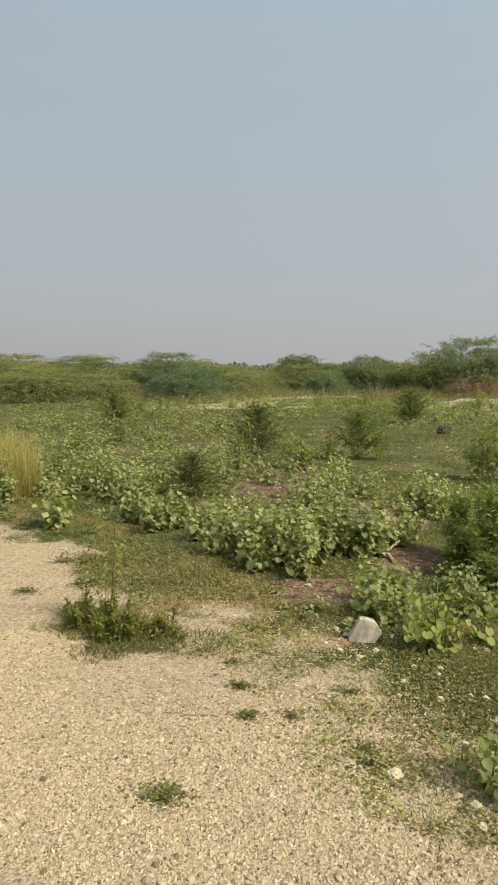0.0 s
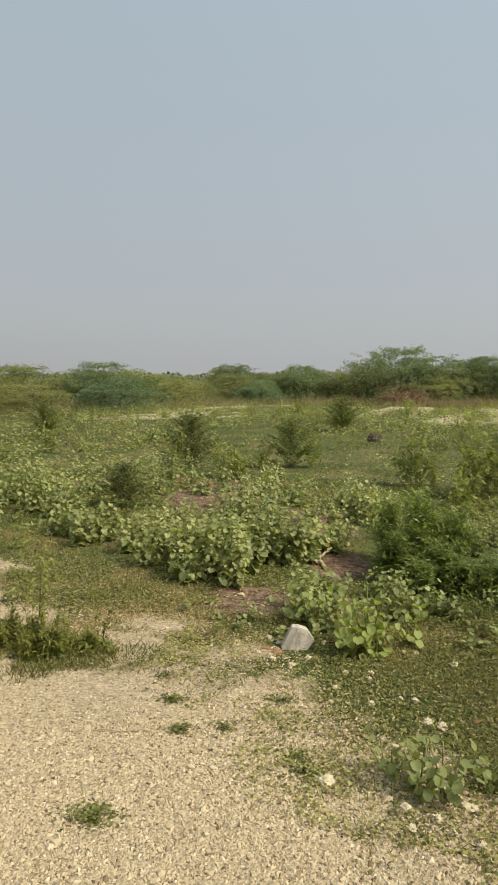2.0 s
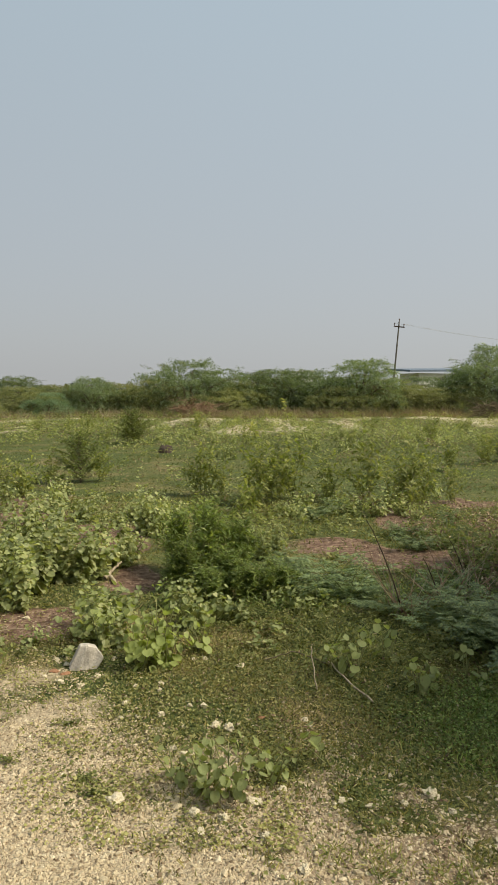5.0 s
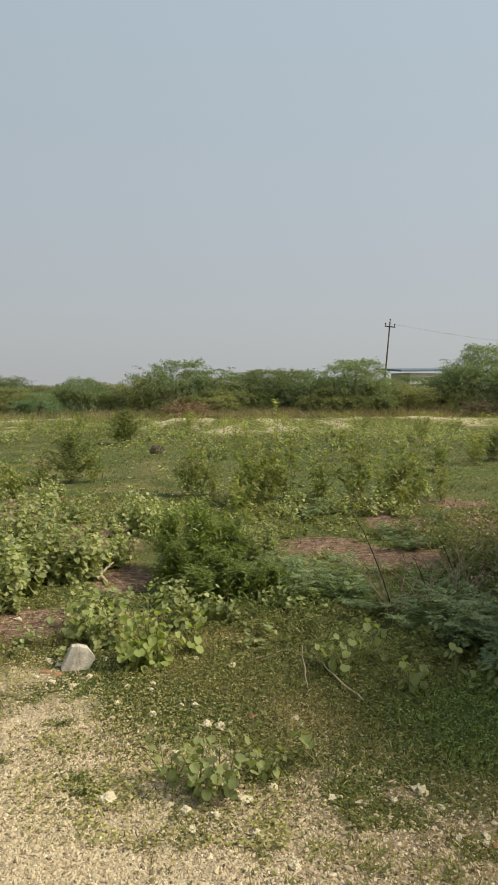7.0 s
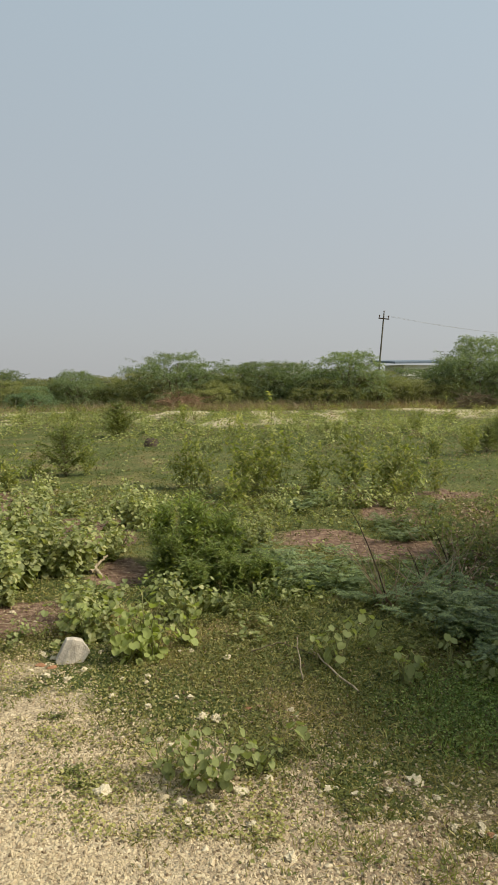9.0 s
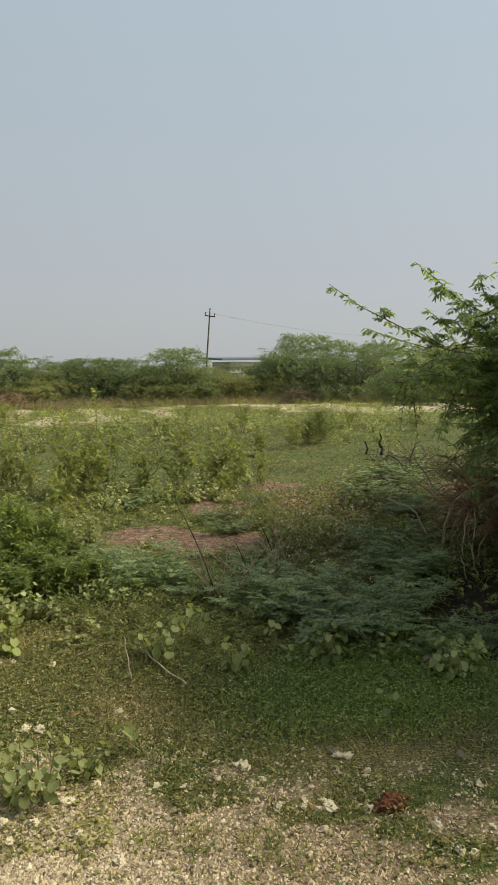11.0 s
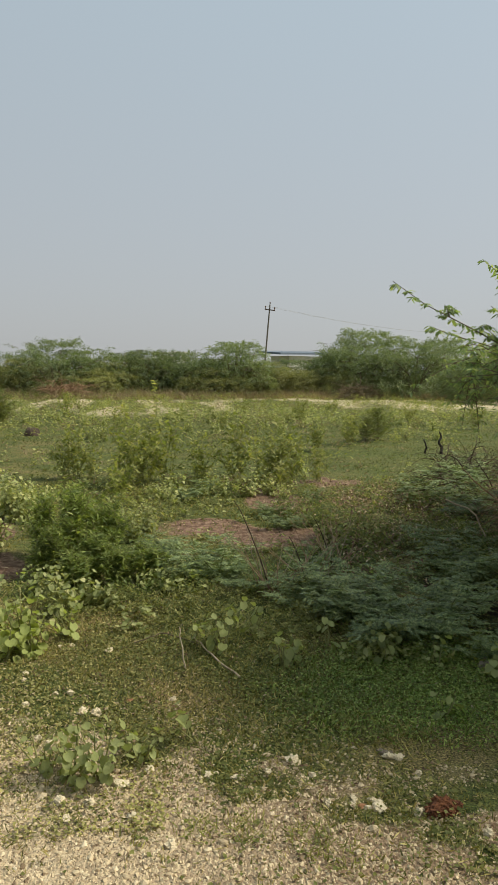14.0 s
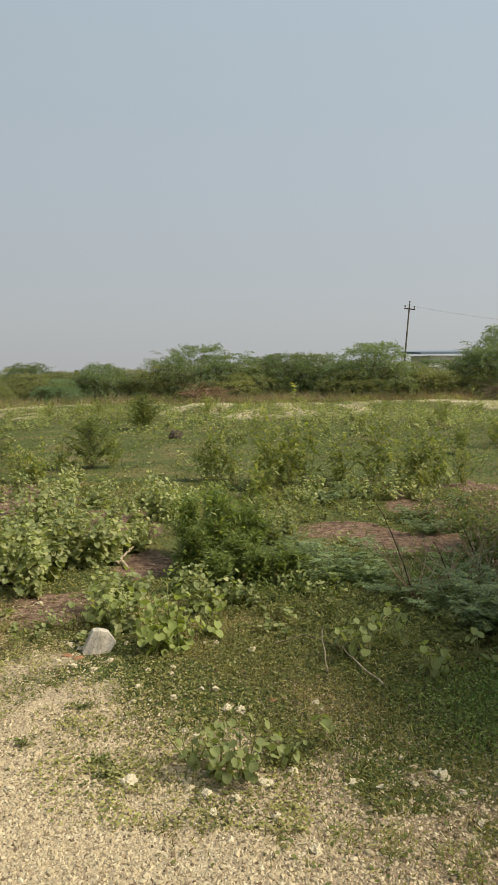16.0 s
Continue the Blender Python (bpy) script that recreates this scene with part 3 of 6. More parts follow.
def bush_geo(seed, h, stems, spread, leaf, per, twigs=3, thin=1.0, low=0.05, shape=LANCE_V):
    """A sapling or bush with upright stems, side twigs and narrow leaves that point up and out."""
    r = np.random.RandomState(seed)
    st, lf = Geo(), Geo()
    P, W, S = [], [], []
    for k in range(stems):
        az = r.rand() * 6.283
        pts = curve_points((r.randn() * 0.03, r.randn() * 0.03, -0.02), az, spread * (q := r.uniform(0.05, 1.0)), h * r.uniform(0.7, 1.05) * (1.05 - 0.4 * q), 0.05, 7, r, 0.06)
        tube(st, pts, np.linspace(0.005, 0.0015, 7) * thin, 3)
        lines = [pts]
        for j in range(twigs):
            s = r.uniform(0.15, 0.85)
            p = np.array([np.interp(s * 6, range(7), pts[:, c]) for c in range(3)])
            tw = curve_points(p, r.rand() * 6.283, r.uniform(0.4, 0.8), h * r.uniform(0.15, 0.35), 0.1, 4, r)
            tube(st, tw, np.linspace(0.0025, 0.001, 4) * thin, 3)
            lines.append(tw)
        for line in lines:
            m = per if line is pts else max(3, per // 2)
            for i in range(m):
                s = low + (1 - low) * (i + r.rand()) / m
                n = len(line)
                p = np.array([np.interp(s * (n - 1), range(n), line[:, c]) for c in range(3)])
                a2 = r.rand() * 6.283
                P.append(p)
                W.append((math.cos(a2), math.sin(a2), r.uniform(-0.5, 0.9)))
                S.append(leaf * r.uniform(0.6, 1.2))
    lf.many(shape, LANCE_F, turns_along(np.array(W), r.uniform(-0.6, 0.6, len(P))), np.array(P), np.array(S))
    return to_height((st, lf), h)


def cone_geo(seed, h, branches=115, leaf=0.058):
    """A young tree still leafy to the ground: side branches longest at the foot, shorter towards the tip."""
    r = np.random.RandomState(seed)
    st, lf = Geo(), Geo()
    P, W, S = [], [], []
    lead = curve_points((0, 0, -0.02), r.rand() * 6.283, 0.06, h, 0, 7, r, 0.05)
    tube(st, lead, np.linspace(0.009, 0.002, 7), 4)
    for k in range(branches):
        t = 0.02 + 0.93 * (k / branches) ** 1.15
        p = np.array([np.interp(t * 6, range(7), lead[:, c]) for c in range(3)])
        L = h * (0.88 * (1 - t) ** 0.7 + 0.1) * r.uniform(0.6, 1.15)
        tw = curve_points(p, k * 2.4 + r.randn() * 0.3, r.uniform(0.62, 0.92), L, 0.12, 5, r, 0.08)
        tw[:, 2] = np.maximum(tw[:, 2], 0.01)
        tube(st, tw, np.linspace(0.0028, 0.001, 5), 3)
        m = 9 + int(46 * L)
        u = 0.2 + 0.8 * (np.arange(m) + r.rand(m)) / m
        q = np.stack([np.interp(u * 4, range(5), tw[:, c]) for c in range(3)], 1)
        a = r.rand(m) * 6.283
        P.append(q)
        W.append(np.stack([np.cos(a), np.sin(a), r.uniform(-0.3, 0.9, m)], 1))
        S.append(leaf * r.uniform(0.6, 1.25, m))
    P, W, S = np.concatenate(P), np.concatenate(W), np.concatenate(S)
    lf.many(LANCE_V, LANCE_F, turns_along(W, r.uniform(-0.6, 0.6, len(P))), P, S)
    return to_height((st, lf), h)


def feather_leaves(lf, r, line, count, size, shape, pinnae=2, lo=0.15, droop=0.35):
    """Bipinnate leaves along a line: each has pairs of pinnae."""
    n = len(line)
    s = lo + (1 - lo) * (np.arange(count) + r.rand(count)) / count
    p = np.stack([np.interp(s * (n - 1), range(n), line[:, c]) for c in range(3)], 1)
    P, W, S = [], [], []
    for q in p:
        a = r.rand() * 6.283
        out = np.array([math.cos(a), math.sin(a), r.uniform(-0.35, 0.35)])
        side = np.array([-math.sin(a), math.cos(a), 0])
        for k in range(pinnae):
            o = q + out * size * 0.45 * k
            for sg in (-1, 1):
                P.append(o)
                W.append(out * 0.55 + side * sg * r.uniform(0.5, 1) - np.array([0, 0, droop * r.uniform(0.2, 1.4)]))
                S.append(size * r.uniform(0.7, 1.15))
    lf.many(shape[0], shape[1], turns_along(np.array(W), r.uniform(-0.7, 0.7, len(P))), np.array(P), np.array(S))


def feather_geo(seed, h, stems, spread, size, per):
    """A low mesquite seedling: arching stems with feathery leaves."""
    r = np.random.RandomState(seed)
    st, lf = Geo(), Geo()
    for k in range(stems):
        pts = curve_points((r.randn() * 0.04, r.randn() * 0.04, -0.01), r.rand() * 6.283, spread * r.uniform(0.5, 1.0), h * r.uniform(0.8, 1.7), 0.25 * r.rand(), 6, r, 0.06)
        pts[:, 2] = np.maximum(pts[:, 2], -0.01)
        tube(st, pts, np.linspace(0.004, 0.0012, 6), 3)
        feather_leaves(lf, r, pts, per + 3, size * 0.9, FEATHER6, 3, 0.15, 0.1)
    return st, lf


def grass_geo(seed, h, blades, radius, lean=0.6, wide=0.004):
    r = np.random.RandomState(seed)
    lf = Geo()
    a, d = r.rand(blades) * 6.283, radius * np.sqrt(r.rand(blades))
    P = np.stack([np.cos(a) * d, np.sin(a) * d, np.full(blades, -0.005)], 1)
    b = r.rand(blades) * 6.283
    W = np.stack([np.cos(b) * lean * r.rand(blades), np.sin(b) * lean * r.rand(blades), np.ones(blades)], 1)
    S = np.stack([wide * r.uniform(0.7, 1.3, blades), h * r.uniform(0.5, 1.1, blades), h * r.uniform(0.3, 1.2, blades)], 1)
    lf.many(BLADE_V, BLADE_F, turns_along(W, r.rand(blades) * 6.283), P, S)
    return lf


def to_height(geos, h):
    """Stretches a plant upwards so that its top leaves stand at its height."""
    k = h / np.percentile(np.concatenate([v[:, 2] for v in geos[1].v]), 97)
    for gg in geos:
        for v in gg.v:
            v[:, 2] *= k
    return geos


def make_plant(name, geos, mats, label, category, group):
    """A plant from its stems and leaves, built once away from the scene and copied to its places."""
    e = thing(name, Matrix.Identity(4), label, category, group)
    tagged(part("stem", geos[0], mats[0], e), kind="stuff")
    tagged(part("foliage", geos[1], mats[1], e), kind="stuff")
    return e


def set_plants(kinds, rows, seed):
    """Sets copies of the kinds at the rows (x, y, height); kinds: (height, plant). The nearest height is taken."""
    r = random.Random(seed)
    used = set()
    for x, y, h in rows:
        best = min(abs(math.log(k / h)) for k, _ in kinds)
        near = [kp for kp in kinds if abs(math.log(kp[0] / h)) < best + 0.15]
        kh, plant = r.choice(near)
        s = h / kh
        m = stand(x, y, r.uniform(0, 6.28), min(max(s, 0.7), 1.5), s)
        if plant.name not in used and plant.location.length < 1e-6:
            plant.matrix_basis = m
            used.add(plant.name)
        else:
            copy_thing(plant, m @ Matrix.Diagonal((1 / plant.scale.x, 1 / plant.scale.y, 1 / plant.scale.z, 1)))
    for _, plant in kinds:
        if plant.name not in used:
            for o in (*plant.children_recursive, plant):
                bpy.data.objects.remove(o)


# ---------------------------------------------------------------- mesquite thicket along the far side of the field
def mesquite_geo(seed, h, width, lobes=9, sprays=150, flat=0.8):
    """A spreading thorn tree: forked trunks under overlapping umbrella-shaped crowns of fine drooping sprays."""
    r = np.random.RandomState(seed)
    wood, twigs, lf = Geo(), Geo(), Geo()
    P, W, S = [], [], []
    for k in range(lobes):
        az = 6.283 * (k + r.rand() * 0.8) / lobes
        off = width * (0.06 if k == 0 else r.uniform(0.18, 0.4))
        size = width * (0.3 if k == 0 else r.uniform(0.15, 0.26))
        top = h * (1.0 if k == 0 else (1 - (1 - flat) * (2 * off / width) ** 1.2) * r.uniform(0.7, 1.0))
        c = np.array([math.cos(az) * off, math.sin(az) * off, 0.0])
        deep = top * r.uniform(0.72, 0.97)
        # forked limb up to the lobe
        s = np.linspace(0, 1, 7)[:, None]
        p = s**1.3 * c + np.array([0, 0, 1.0]) * (-0.1 + (top * 0.85 + 0.1) * (1 - (1 - s) ** 1.5)) + (1 - s) * np.array([*(r.randn(2) * 0.12), 0])
        p[1:-1] += r.randn(5, 3) * 0.05
        tube(wood, p, np.linspace(0.055, 0.016, 7) * h / 3, 5)
        for b in range(7):
            a2, rr = r.rand() * 6.283, size * r.uniform(0.6, 1.05)
            end = c + np.array([math.cos(a2) * rr, math.sin(a2) * rr, top * r.uniform(0.35, 0.9)])
            q0 = p[r.randint(3, 7)]
            u = np.linspace(0, 1, 5)[:, None]
            tube(twigs, q0 + (end - q0) * u + np.array([0, 0, 0.3 * size]) * u * (1 - u), np.linspace(0.014, 0.004, 5) * h / 3, 3)
        # drooping sprays over the lobe
        n = sprays if k else sprays * 2
        a2 = r.rand(n) * 6.283
        t = r.rand(n) ** 0.8
        wob = 1 + 0.22 * np.sin(3 * a2 + seed + k) * t
        rad = size * np.sin(t * 1.45) ** 0.85 * wob * r.uniform(0.8, 1.08, n)
        z = top - deep * (1 - np.cos(np.minimum(t * 1.62, 1.57))) ** 1.6 + h * 0.03 * r.randn(n) - h * 0.05 * np.sin(rad / size * 9 + k)
        base = c + np.stack([np.cos(a2) * rad, np.sin(a2) * rad, z], 1)
        out = np.stack([np.cos(a2), np.sin(a2), np.zeros(n)], 1) + r.randn(n, 3) * (0.45, 0.45, 0.1)
        out[:, 2] += 0.22 - 0.5 * t
        L = r.uniform(0.28, 0.62, n) * h / 3
        m = 12
        u = np.linspace(0.0, 1.0, m)
        d = unit(out)
        q = base[:, None] + d[:, None] * (L[:, None] * u)[..., None]
        q[..., 2] -= 0.22 * L[:, None] * u**2
        q = q + r.randn(n, m, 3) * 0.012 * h
        side = np.stack([-d[:, 1], d[:, 0], np.zeros(n)], 1)
        sg = np.where(np.arange(m) % 2 == 0, 1.0, -1.0)
        w = d[:, None] * 0.7 + side[:, None] * sg[None, :, None] * 0.75 + r.randn(n, m, 3) * 0.5
        w[..., 2] -= 0.15
        P.append(q.reshape(-1, 3))
        W.append(w.reshape(-1, 3))
        S.append((r.uniform(0.09, 0.185, (n, m)) * h / 3).ravel())
    # bare and leafy twigs that stick out flat over the crown
    for k in range(14):
        az, rr = r.rand() * 6.283, width * 0.5 * r.uniform(0.1, 0.75)
        z0 = h * (1.0 - (1 - flat) * (2 * rr / width) ** 1.5) * r.uniform(0.93, 1.02)
        a2 = az + r.randn() * 0.6
        d = np.array([math.cos(a2), math.sin(a2), r.uniform(0.02, 0.2)])
        u = np.linspace(0, 1, 6)[:, None]
        L = r.uniform(0.4, 0.9) * h / 3
        q0 = np.array([math.cos(az) * rr, math.sin(az) * rr, z0])
        line = q0 + d * L * u + np.array([0, 0, 0.12 * L]) * u * (1 - u)
        tube(twigs, line, np.linspace(0.008, 0.003, 6) * h / 3, 3)
        m = 26
        u = r.rand(m, 1)
        P.append(q0 + d * L * u + r.randn(m, 3) * 0.012 * h)
        W.append(d + r.randn(m, 3) * 0.7)
        S.append(r.uniform(0.07, 0.13, m) * h / 3)
    P, W, S = np.concatenate(P), np.concatenate(W), np.concatenate(S)
    P[:, 2] = np.maximum(P[:, 2], 0.08)
    lf.many(SLIVER_V, SLIVER_F, turns_along(W, r.uniform(-0.9, 0.9, len(P))), P, S)
    return wood, twigs, lf


# x, y, height, width, kind of leaf
TREES = [
    (-19.0, 23.2, 1.35, 5.2, 2), (-24.0, 25.5, 1.7, 5.0, 0), (-19.2, 28.1, 1.9, 4.8, 2), (-22.5, 31, 1.9, 5.0, 0), (-15.6, 29.1, 2.05, 4.4, 0), (-13.3, 25.8, 1.35, 3.3, 1), (-16.8, 25.0, 1.1, 3.0, 2),
    (-17.5, 35.5, 1.8, 5.0, 2), (-15.2, 37.0, 1.55, 4.2, 2), (-13.4, 41.9, 2.2, 4.2, 0), (-11.4, 41.5, 1.75, 4.2, 2), (-9.2, 41.0, 2.15, 4.0, 0), (-14.5, 43.5, 2.0, 4.6, 2), (-11.0, 38.5, 1.3, 3.0, 1),
]
TREES += [
    (-7.4, 42.5, 1.9, 4.0, 2), (-5.5, 41.6, 2.15, 3.6, 2), (-3.5, 41.9, 3.2, 6.0, 0), (-2.2, 43.5, 2.7, 4.6, 0), (1.4, 44.0, 2.75, 5.6, 0), (-0.4, 42.6, 2.0, 3.8, 2), (4.2, 44.5, 2.75, 5.0, 0), (6.9, 42.5, 3.3, 6.2, 0),
    (9.0, 42.4, 2.2, 4.6, 2), (7.6, 45.5, 2.6, 5.0, 0), (13.9, 44.3, 2.6, 3.6, 0), (11.3, 41.8, 1.7, 3.6, 2), (14.5, 43.6, 3.7, 5.2, 0), (15.9, 43.2, 4.2, 7.2, 0), (17.8, 40.3, 3.2, 5.6, 0), (19.0, 35.3, 2.4, 5.2, 0),
]
TREES += [
    (21.1, 43.2, 3.8, 6.0, 0), (22.5, 38.0, 3.2, 5.6, 2), (25.5, 40.5, 3.4, 6.0, 0), (-27.5, 33.0, 2.0, 6.0, 2), (29.5, 38.0, 3.3, 6.4, 0), (26.0, 33.0, 3.0, 5.5, 0),
    (-9.8, 44.5, 2.0, 5.6, 0), (-6.0, 45.0, 2.1, 5.6, 2), (0.6, 46.0, 2.35, 6.0, 2), (3.2, 46.5, 2.5, 6.4, 0), (10.4, 45.5, 1.9, 5.0, 0), (5.4, 41.5, 1.7, 4.4, 2), (-1.6, 41.0, 1.5, 4.0, 2), (-12.6, 39.8, 1.6, 4.4, 2),
    (-21.0, 26.2, 1.55, 4.6, 2), (-17.6, 30.5, 1.75, 4.6, 0), (-14.2, 31.5, 1.6, 4.2, 2), (12.6, 42.2, 1.9, 4.0, 2), (11.7, 45.6, 2.4, 4.6, 0),
]
TREE_MATS = (M_MESQ, M_MESQ_BLUE, M_MESQ_OLIVE)
TREE_WORDS = ("spreading green mesquite thorn tree at the field's edge", "low grey-green mesquite thicket with drooping sprays", "pale olive mesquite bush in the far thicket")
variants = {}
for i, (x, y, h, w, k) in enumerate(TREES):
    key = (k, i % 3, h > 2.3)
    turn, z0 = i * 2.4, float(height_at(np.array([x]), np.array([y]))[0])
    if key not in variants:
        hh = 3.2 if h > 2.3 else 1.8
        geos = mesquite_geo(100 + i, hh, hh * 1.9, flat=0.8 if h > 2.3 else 0.7)
        e = thing("mesquite_tree", Matrix.Identity(4), TREE_WORDS[k], "tree", "mesquite thicket")
        tagged(part("trunk", geos[0], M_TWIG, e), kind="stuff")
        tagged(part("brushwood", geos[1], M_TWIG, e), kind="stuff")
        part("crown", geos[2], TREE_MATS[k], e)
        variants[key] = (e, hh)
        e.matrix_basis = Matrix.Translation((x, y, z0)) @ Matrix.Rotation(turn, 4, "Z") @ Matrix.Diagonal((w / (hh * 1.9), w / (hh * 1.9), h / hh, 1))
    else:
        e, hh = variants[key]
        s = Matrix.Diagonal((w / (hh * 1.9) / e.scale.x, w / (hh * 1.9) / e.scale.y, h / hh / e.scale.z, 1))
        copy_thing(e, Matrix.Translation((x, y, z0)) @ Matrix.Rotation(turn, 4, "Z") @ s)

# withered grass along the foot of the thicket
r = np.random.RandomState(41)
g = Geo()
N = 34000
x = r.uniform(-24, 26, N)
foot = np.interp(x, [-24, -14, -10, -6, 8, 16, 26], [22.5, 25, 36, 36.8, 39, 39.4, 34]) + r.gamma(1.7, 1.3, N)
P = np.stack([x, foot, height_at(x, foot) - 0.01], 1)
keep = fbm(x * 0.45, foot * 0.3, 31) > r.uniform(0.28, 0.6, N)
P = P[keep]
N = len(P)
W = np.stack([r.randn(N) * 0.7, r.randn(N) * 0.7, np.ones(N)], 1)
g.many(BLADE_V, BLADE_F, turns_along(W, r.rand(N) * 6.28), P, np.stack([r.uniform(0.012, 0.028, N), 0.2 + 0.62 * r.rand(N) ** 1.4, r.uniform(0.1, 0.4, N)], 1))
tagged(new("withered_grass", g.mesh("withered_grass", M_DRYROOT)), "withered brown grass along the foot of the thicket", "grass", kind="stuff")

# distant woods on the horizon
r = np.random.RandomState(42)
g = Geo()
N = 9000
az = r.uniform(-1.0, 1.0, N)
dist = r.uniform(330, 420, N)
z = (1.2 + 3.4 * np.abs(fbm(az * 45, az * 0 + 2, 33)) ** 1.2) * r.rand(N) ** 0.7
P = np.stack([np.sin(az) * dist, np.cos(az) * dist, z], 1)
g.many(SPRAY_V * np.array([2.2, 1, 1]), SPRAY_F, turns_along(r.randn(N, 3), r.rand(N) * 6.28), P, r.uniform(0.8, 2.2, N))
tagged(new("distant_woods", g.mesh("distant_woods", M_FAR)), "hazy grey-green line of distant woods on the horizon", "woods", kind="stuff")


# ---------------------------------------------------------------- power line and buildings beyond the thicket
def power_pole():
    e = thing("power_pole", pose(13.95, 68.5, -0.22, 0, 4.5, 12), "slim leaning concrete power pole with a crossarm and insulators", "power pole")
    g = Geo()
    tube(g, [(0, 0, -0.3), (0, 0, 4), (0, 0, 8.55)], [0.1, 0.085, 0.065], 8)
    part("shaft", g, M_CONCRETE, e)
    g = Geo()
    box(g, (-0.55, -0.14, 8.0), (0.55, -0.05, 8.1))
    crossarm = part("crossarm", g, M_IRON, e)
    for sx in (-0.48, 0.48, 0.0):
        g = Geo()
        zb = 8.1 if sx else 8.55
        tube(g, [(sx, -0.09 if sx else 0, zb), (sx, -0.09 if sx else 0, zb + 0.12), (sx, -0.09 if sx else 0, zb + 0.16), (sx, -0.09 if sx else 0, zb + 0.28)], [0.03, 0.03, 0.08, 0.05], 8)
        part("insulator", g, M_PORCELAIN, crossarm if sx else e)
    return e


power_pole()
for k, (z0, z1) in enumerate(((8.13, 7.1), (8.13, 7.1))):
    g = Geo()
    s = np.linspace(0, 1, 14)
    x0 = 14.3 if k == 0 else 15.2
    tube(g, np.stack([x0 + 32 * s, 68.4 + 16 * s + 0.6 * k, z0 + (z1 - z0) * s - 3.0 * s * (1 - s)], 1), 0.007, 4)
    tagged(new("power_wire", g.mesh("power_wire", M_WIRE)), "thin sagging wire strung from the power pole", "wire", "power wires")


def shed():
    e = thing("shed", pose(23.8, 92, 0, 0, 0, 24), "low white shed with a blue-grey sheet roof", "shed")
    g = Geo()
    for lo, hi in (((-3.4, -2, 0), (-0.4, 2, 3.9)), ((0.6, -2, 0), (3.4, 2, 3.9)), ((-0.4, -2, 0), (0.6, 2, 1.6)), ((-0.4, -2, 3.4), (0.6, 2, 3.9)), ((-0.4, 1.8, 1.6), (0.6, 2, 3.4))):
        box(g, lo, hi)
    part("wall", g, M_PLASTER, e)
    g = Geo()
    box(g, (-0.4, -1.2, 1.6), (0.6, -1.1, 3.4))
    part("window", g, M_DARKGAP, e, "dark window opening")
    g = Geo()
    g.add([(-5.4, -2.8, 4.25), (4.2, -2.8, 4.45), (4.2, 2.6, 4.75), (-5.4, 2.6, 4.55), (-5.4, -2.8, 4.0), (4.2, -2.8, 4.2), (4.2, 2.6, 4.5), (-5.4, 2.6, 4.3)],
          [(0, 1, 2), (0, 2, 3), (4, 6, 5), (4, 7, 6), (0, 4, 5), (0, 5, 1), (1, 5, 6), (1, 6, 2), (2, 6, 7), (2, 7, 3), (3, 7, 4), (3, 4, 0)])
    part("roof", g, M_ROOF, e, "thin blue-grey sheet roof")


shed()


def far_house(x, y, w, h, mat, label, upper=False):
    e = thing("house", pose(x, y, 0), label, "house", "far houses")
    g = Geo()
    box(g, (-w / 2, -3, 0), (w / 2, 3, h - 0.3))
    part("wall", g, mat, e)
    g = Geo()
    box(g, (-w / 2 - 0.4, -3.4, h - 0.3), (w / 2 + 0.4, 3.4, h))
    roof = part("roof", g, mat, e)
    if upper:
        g = Geo()
        box(g, (w * 0.1, -2, h), (w * 0.42, 2, h + 0.9))
        box(g, (w * 0.06, -2.3, h + 0.9), (w * 0.46, 2.3, h + 1.15))
        part("stair_tower", g, mat, roof)
    for k in range(3):
        g = Geo()
        cx = -w / 2 + w * (k + 0.5) / 3
        box(g, (cx - 0.4, -3.05, h - 1.6), (cx + 0.4, -3.003, h - 0.7))
        part("window", g, M_DARKGAP, e)


far_house(5.0, 250, 6.5, 8.2, M_GREYWALL, "flat-roofed grey house far behind the thicket", True)
far_house(14.6, 252, 7.0, 8.7, M_PLASTER, "low white house far behind the thicket")
far_house(20.5, 251, 5.0, 8.9, M_PLASTER, "pale house far behind the thicket")

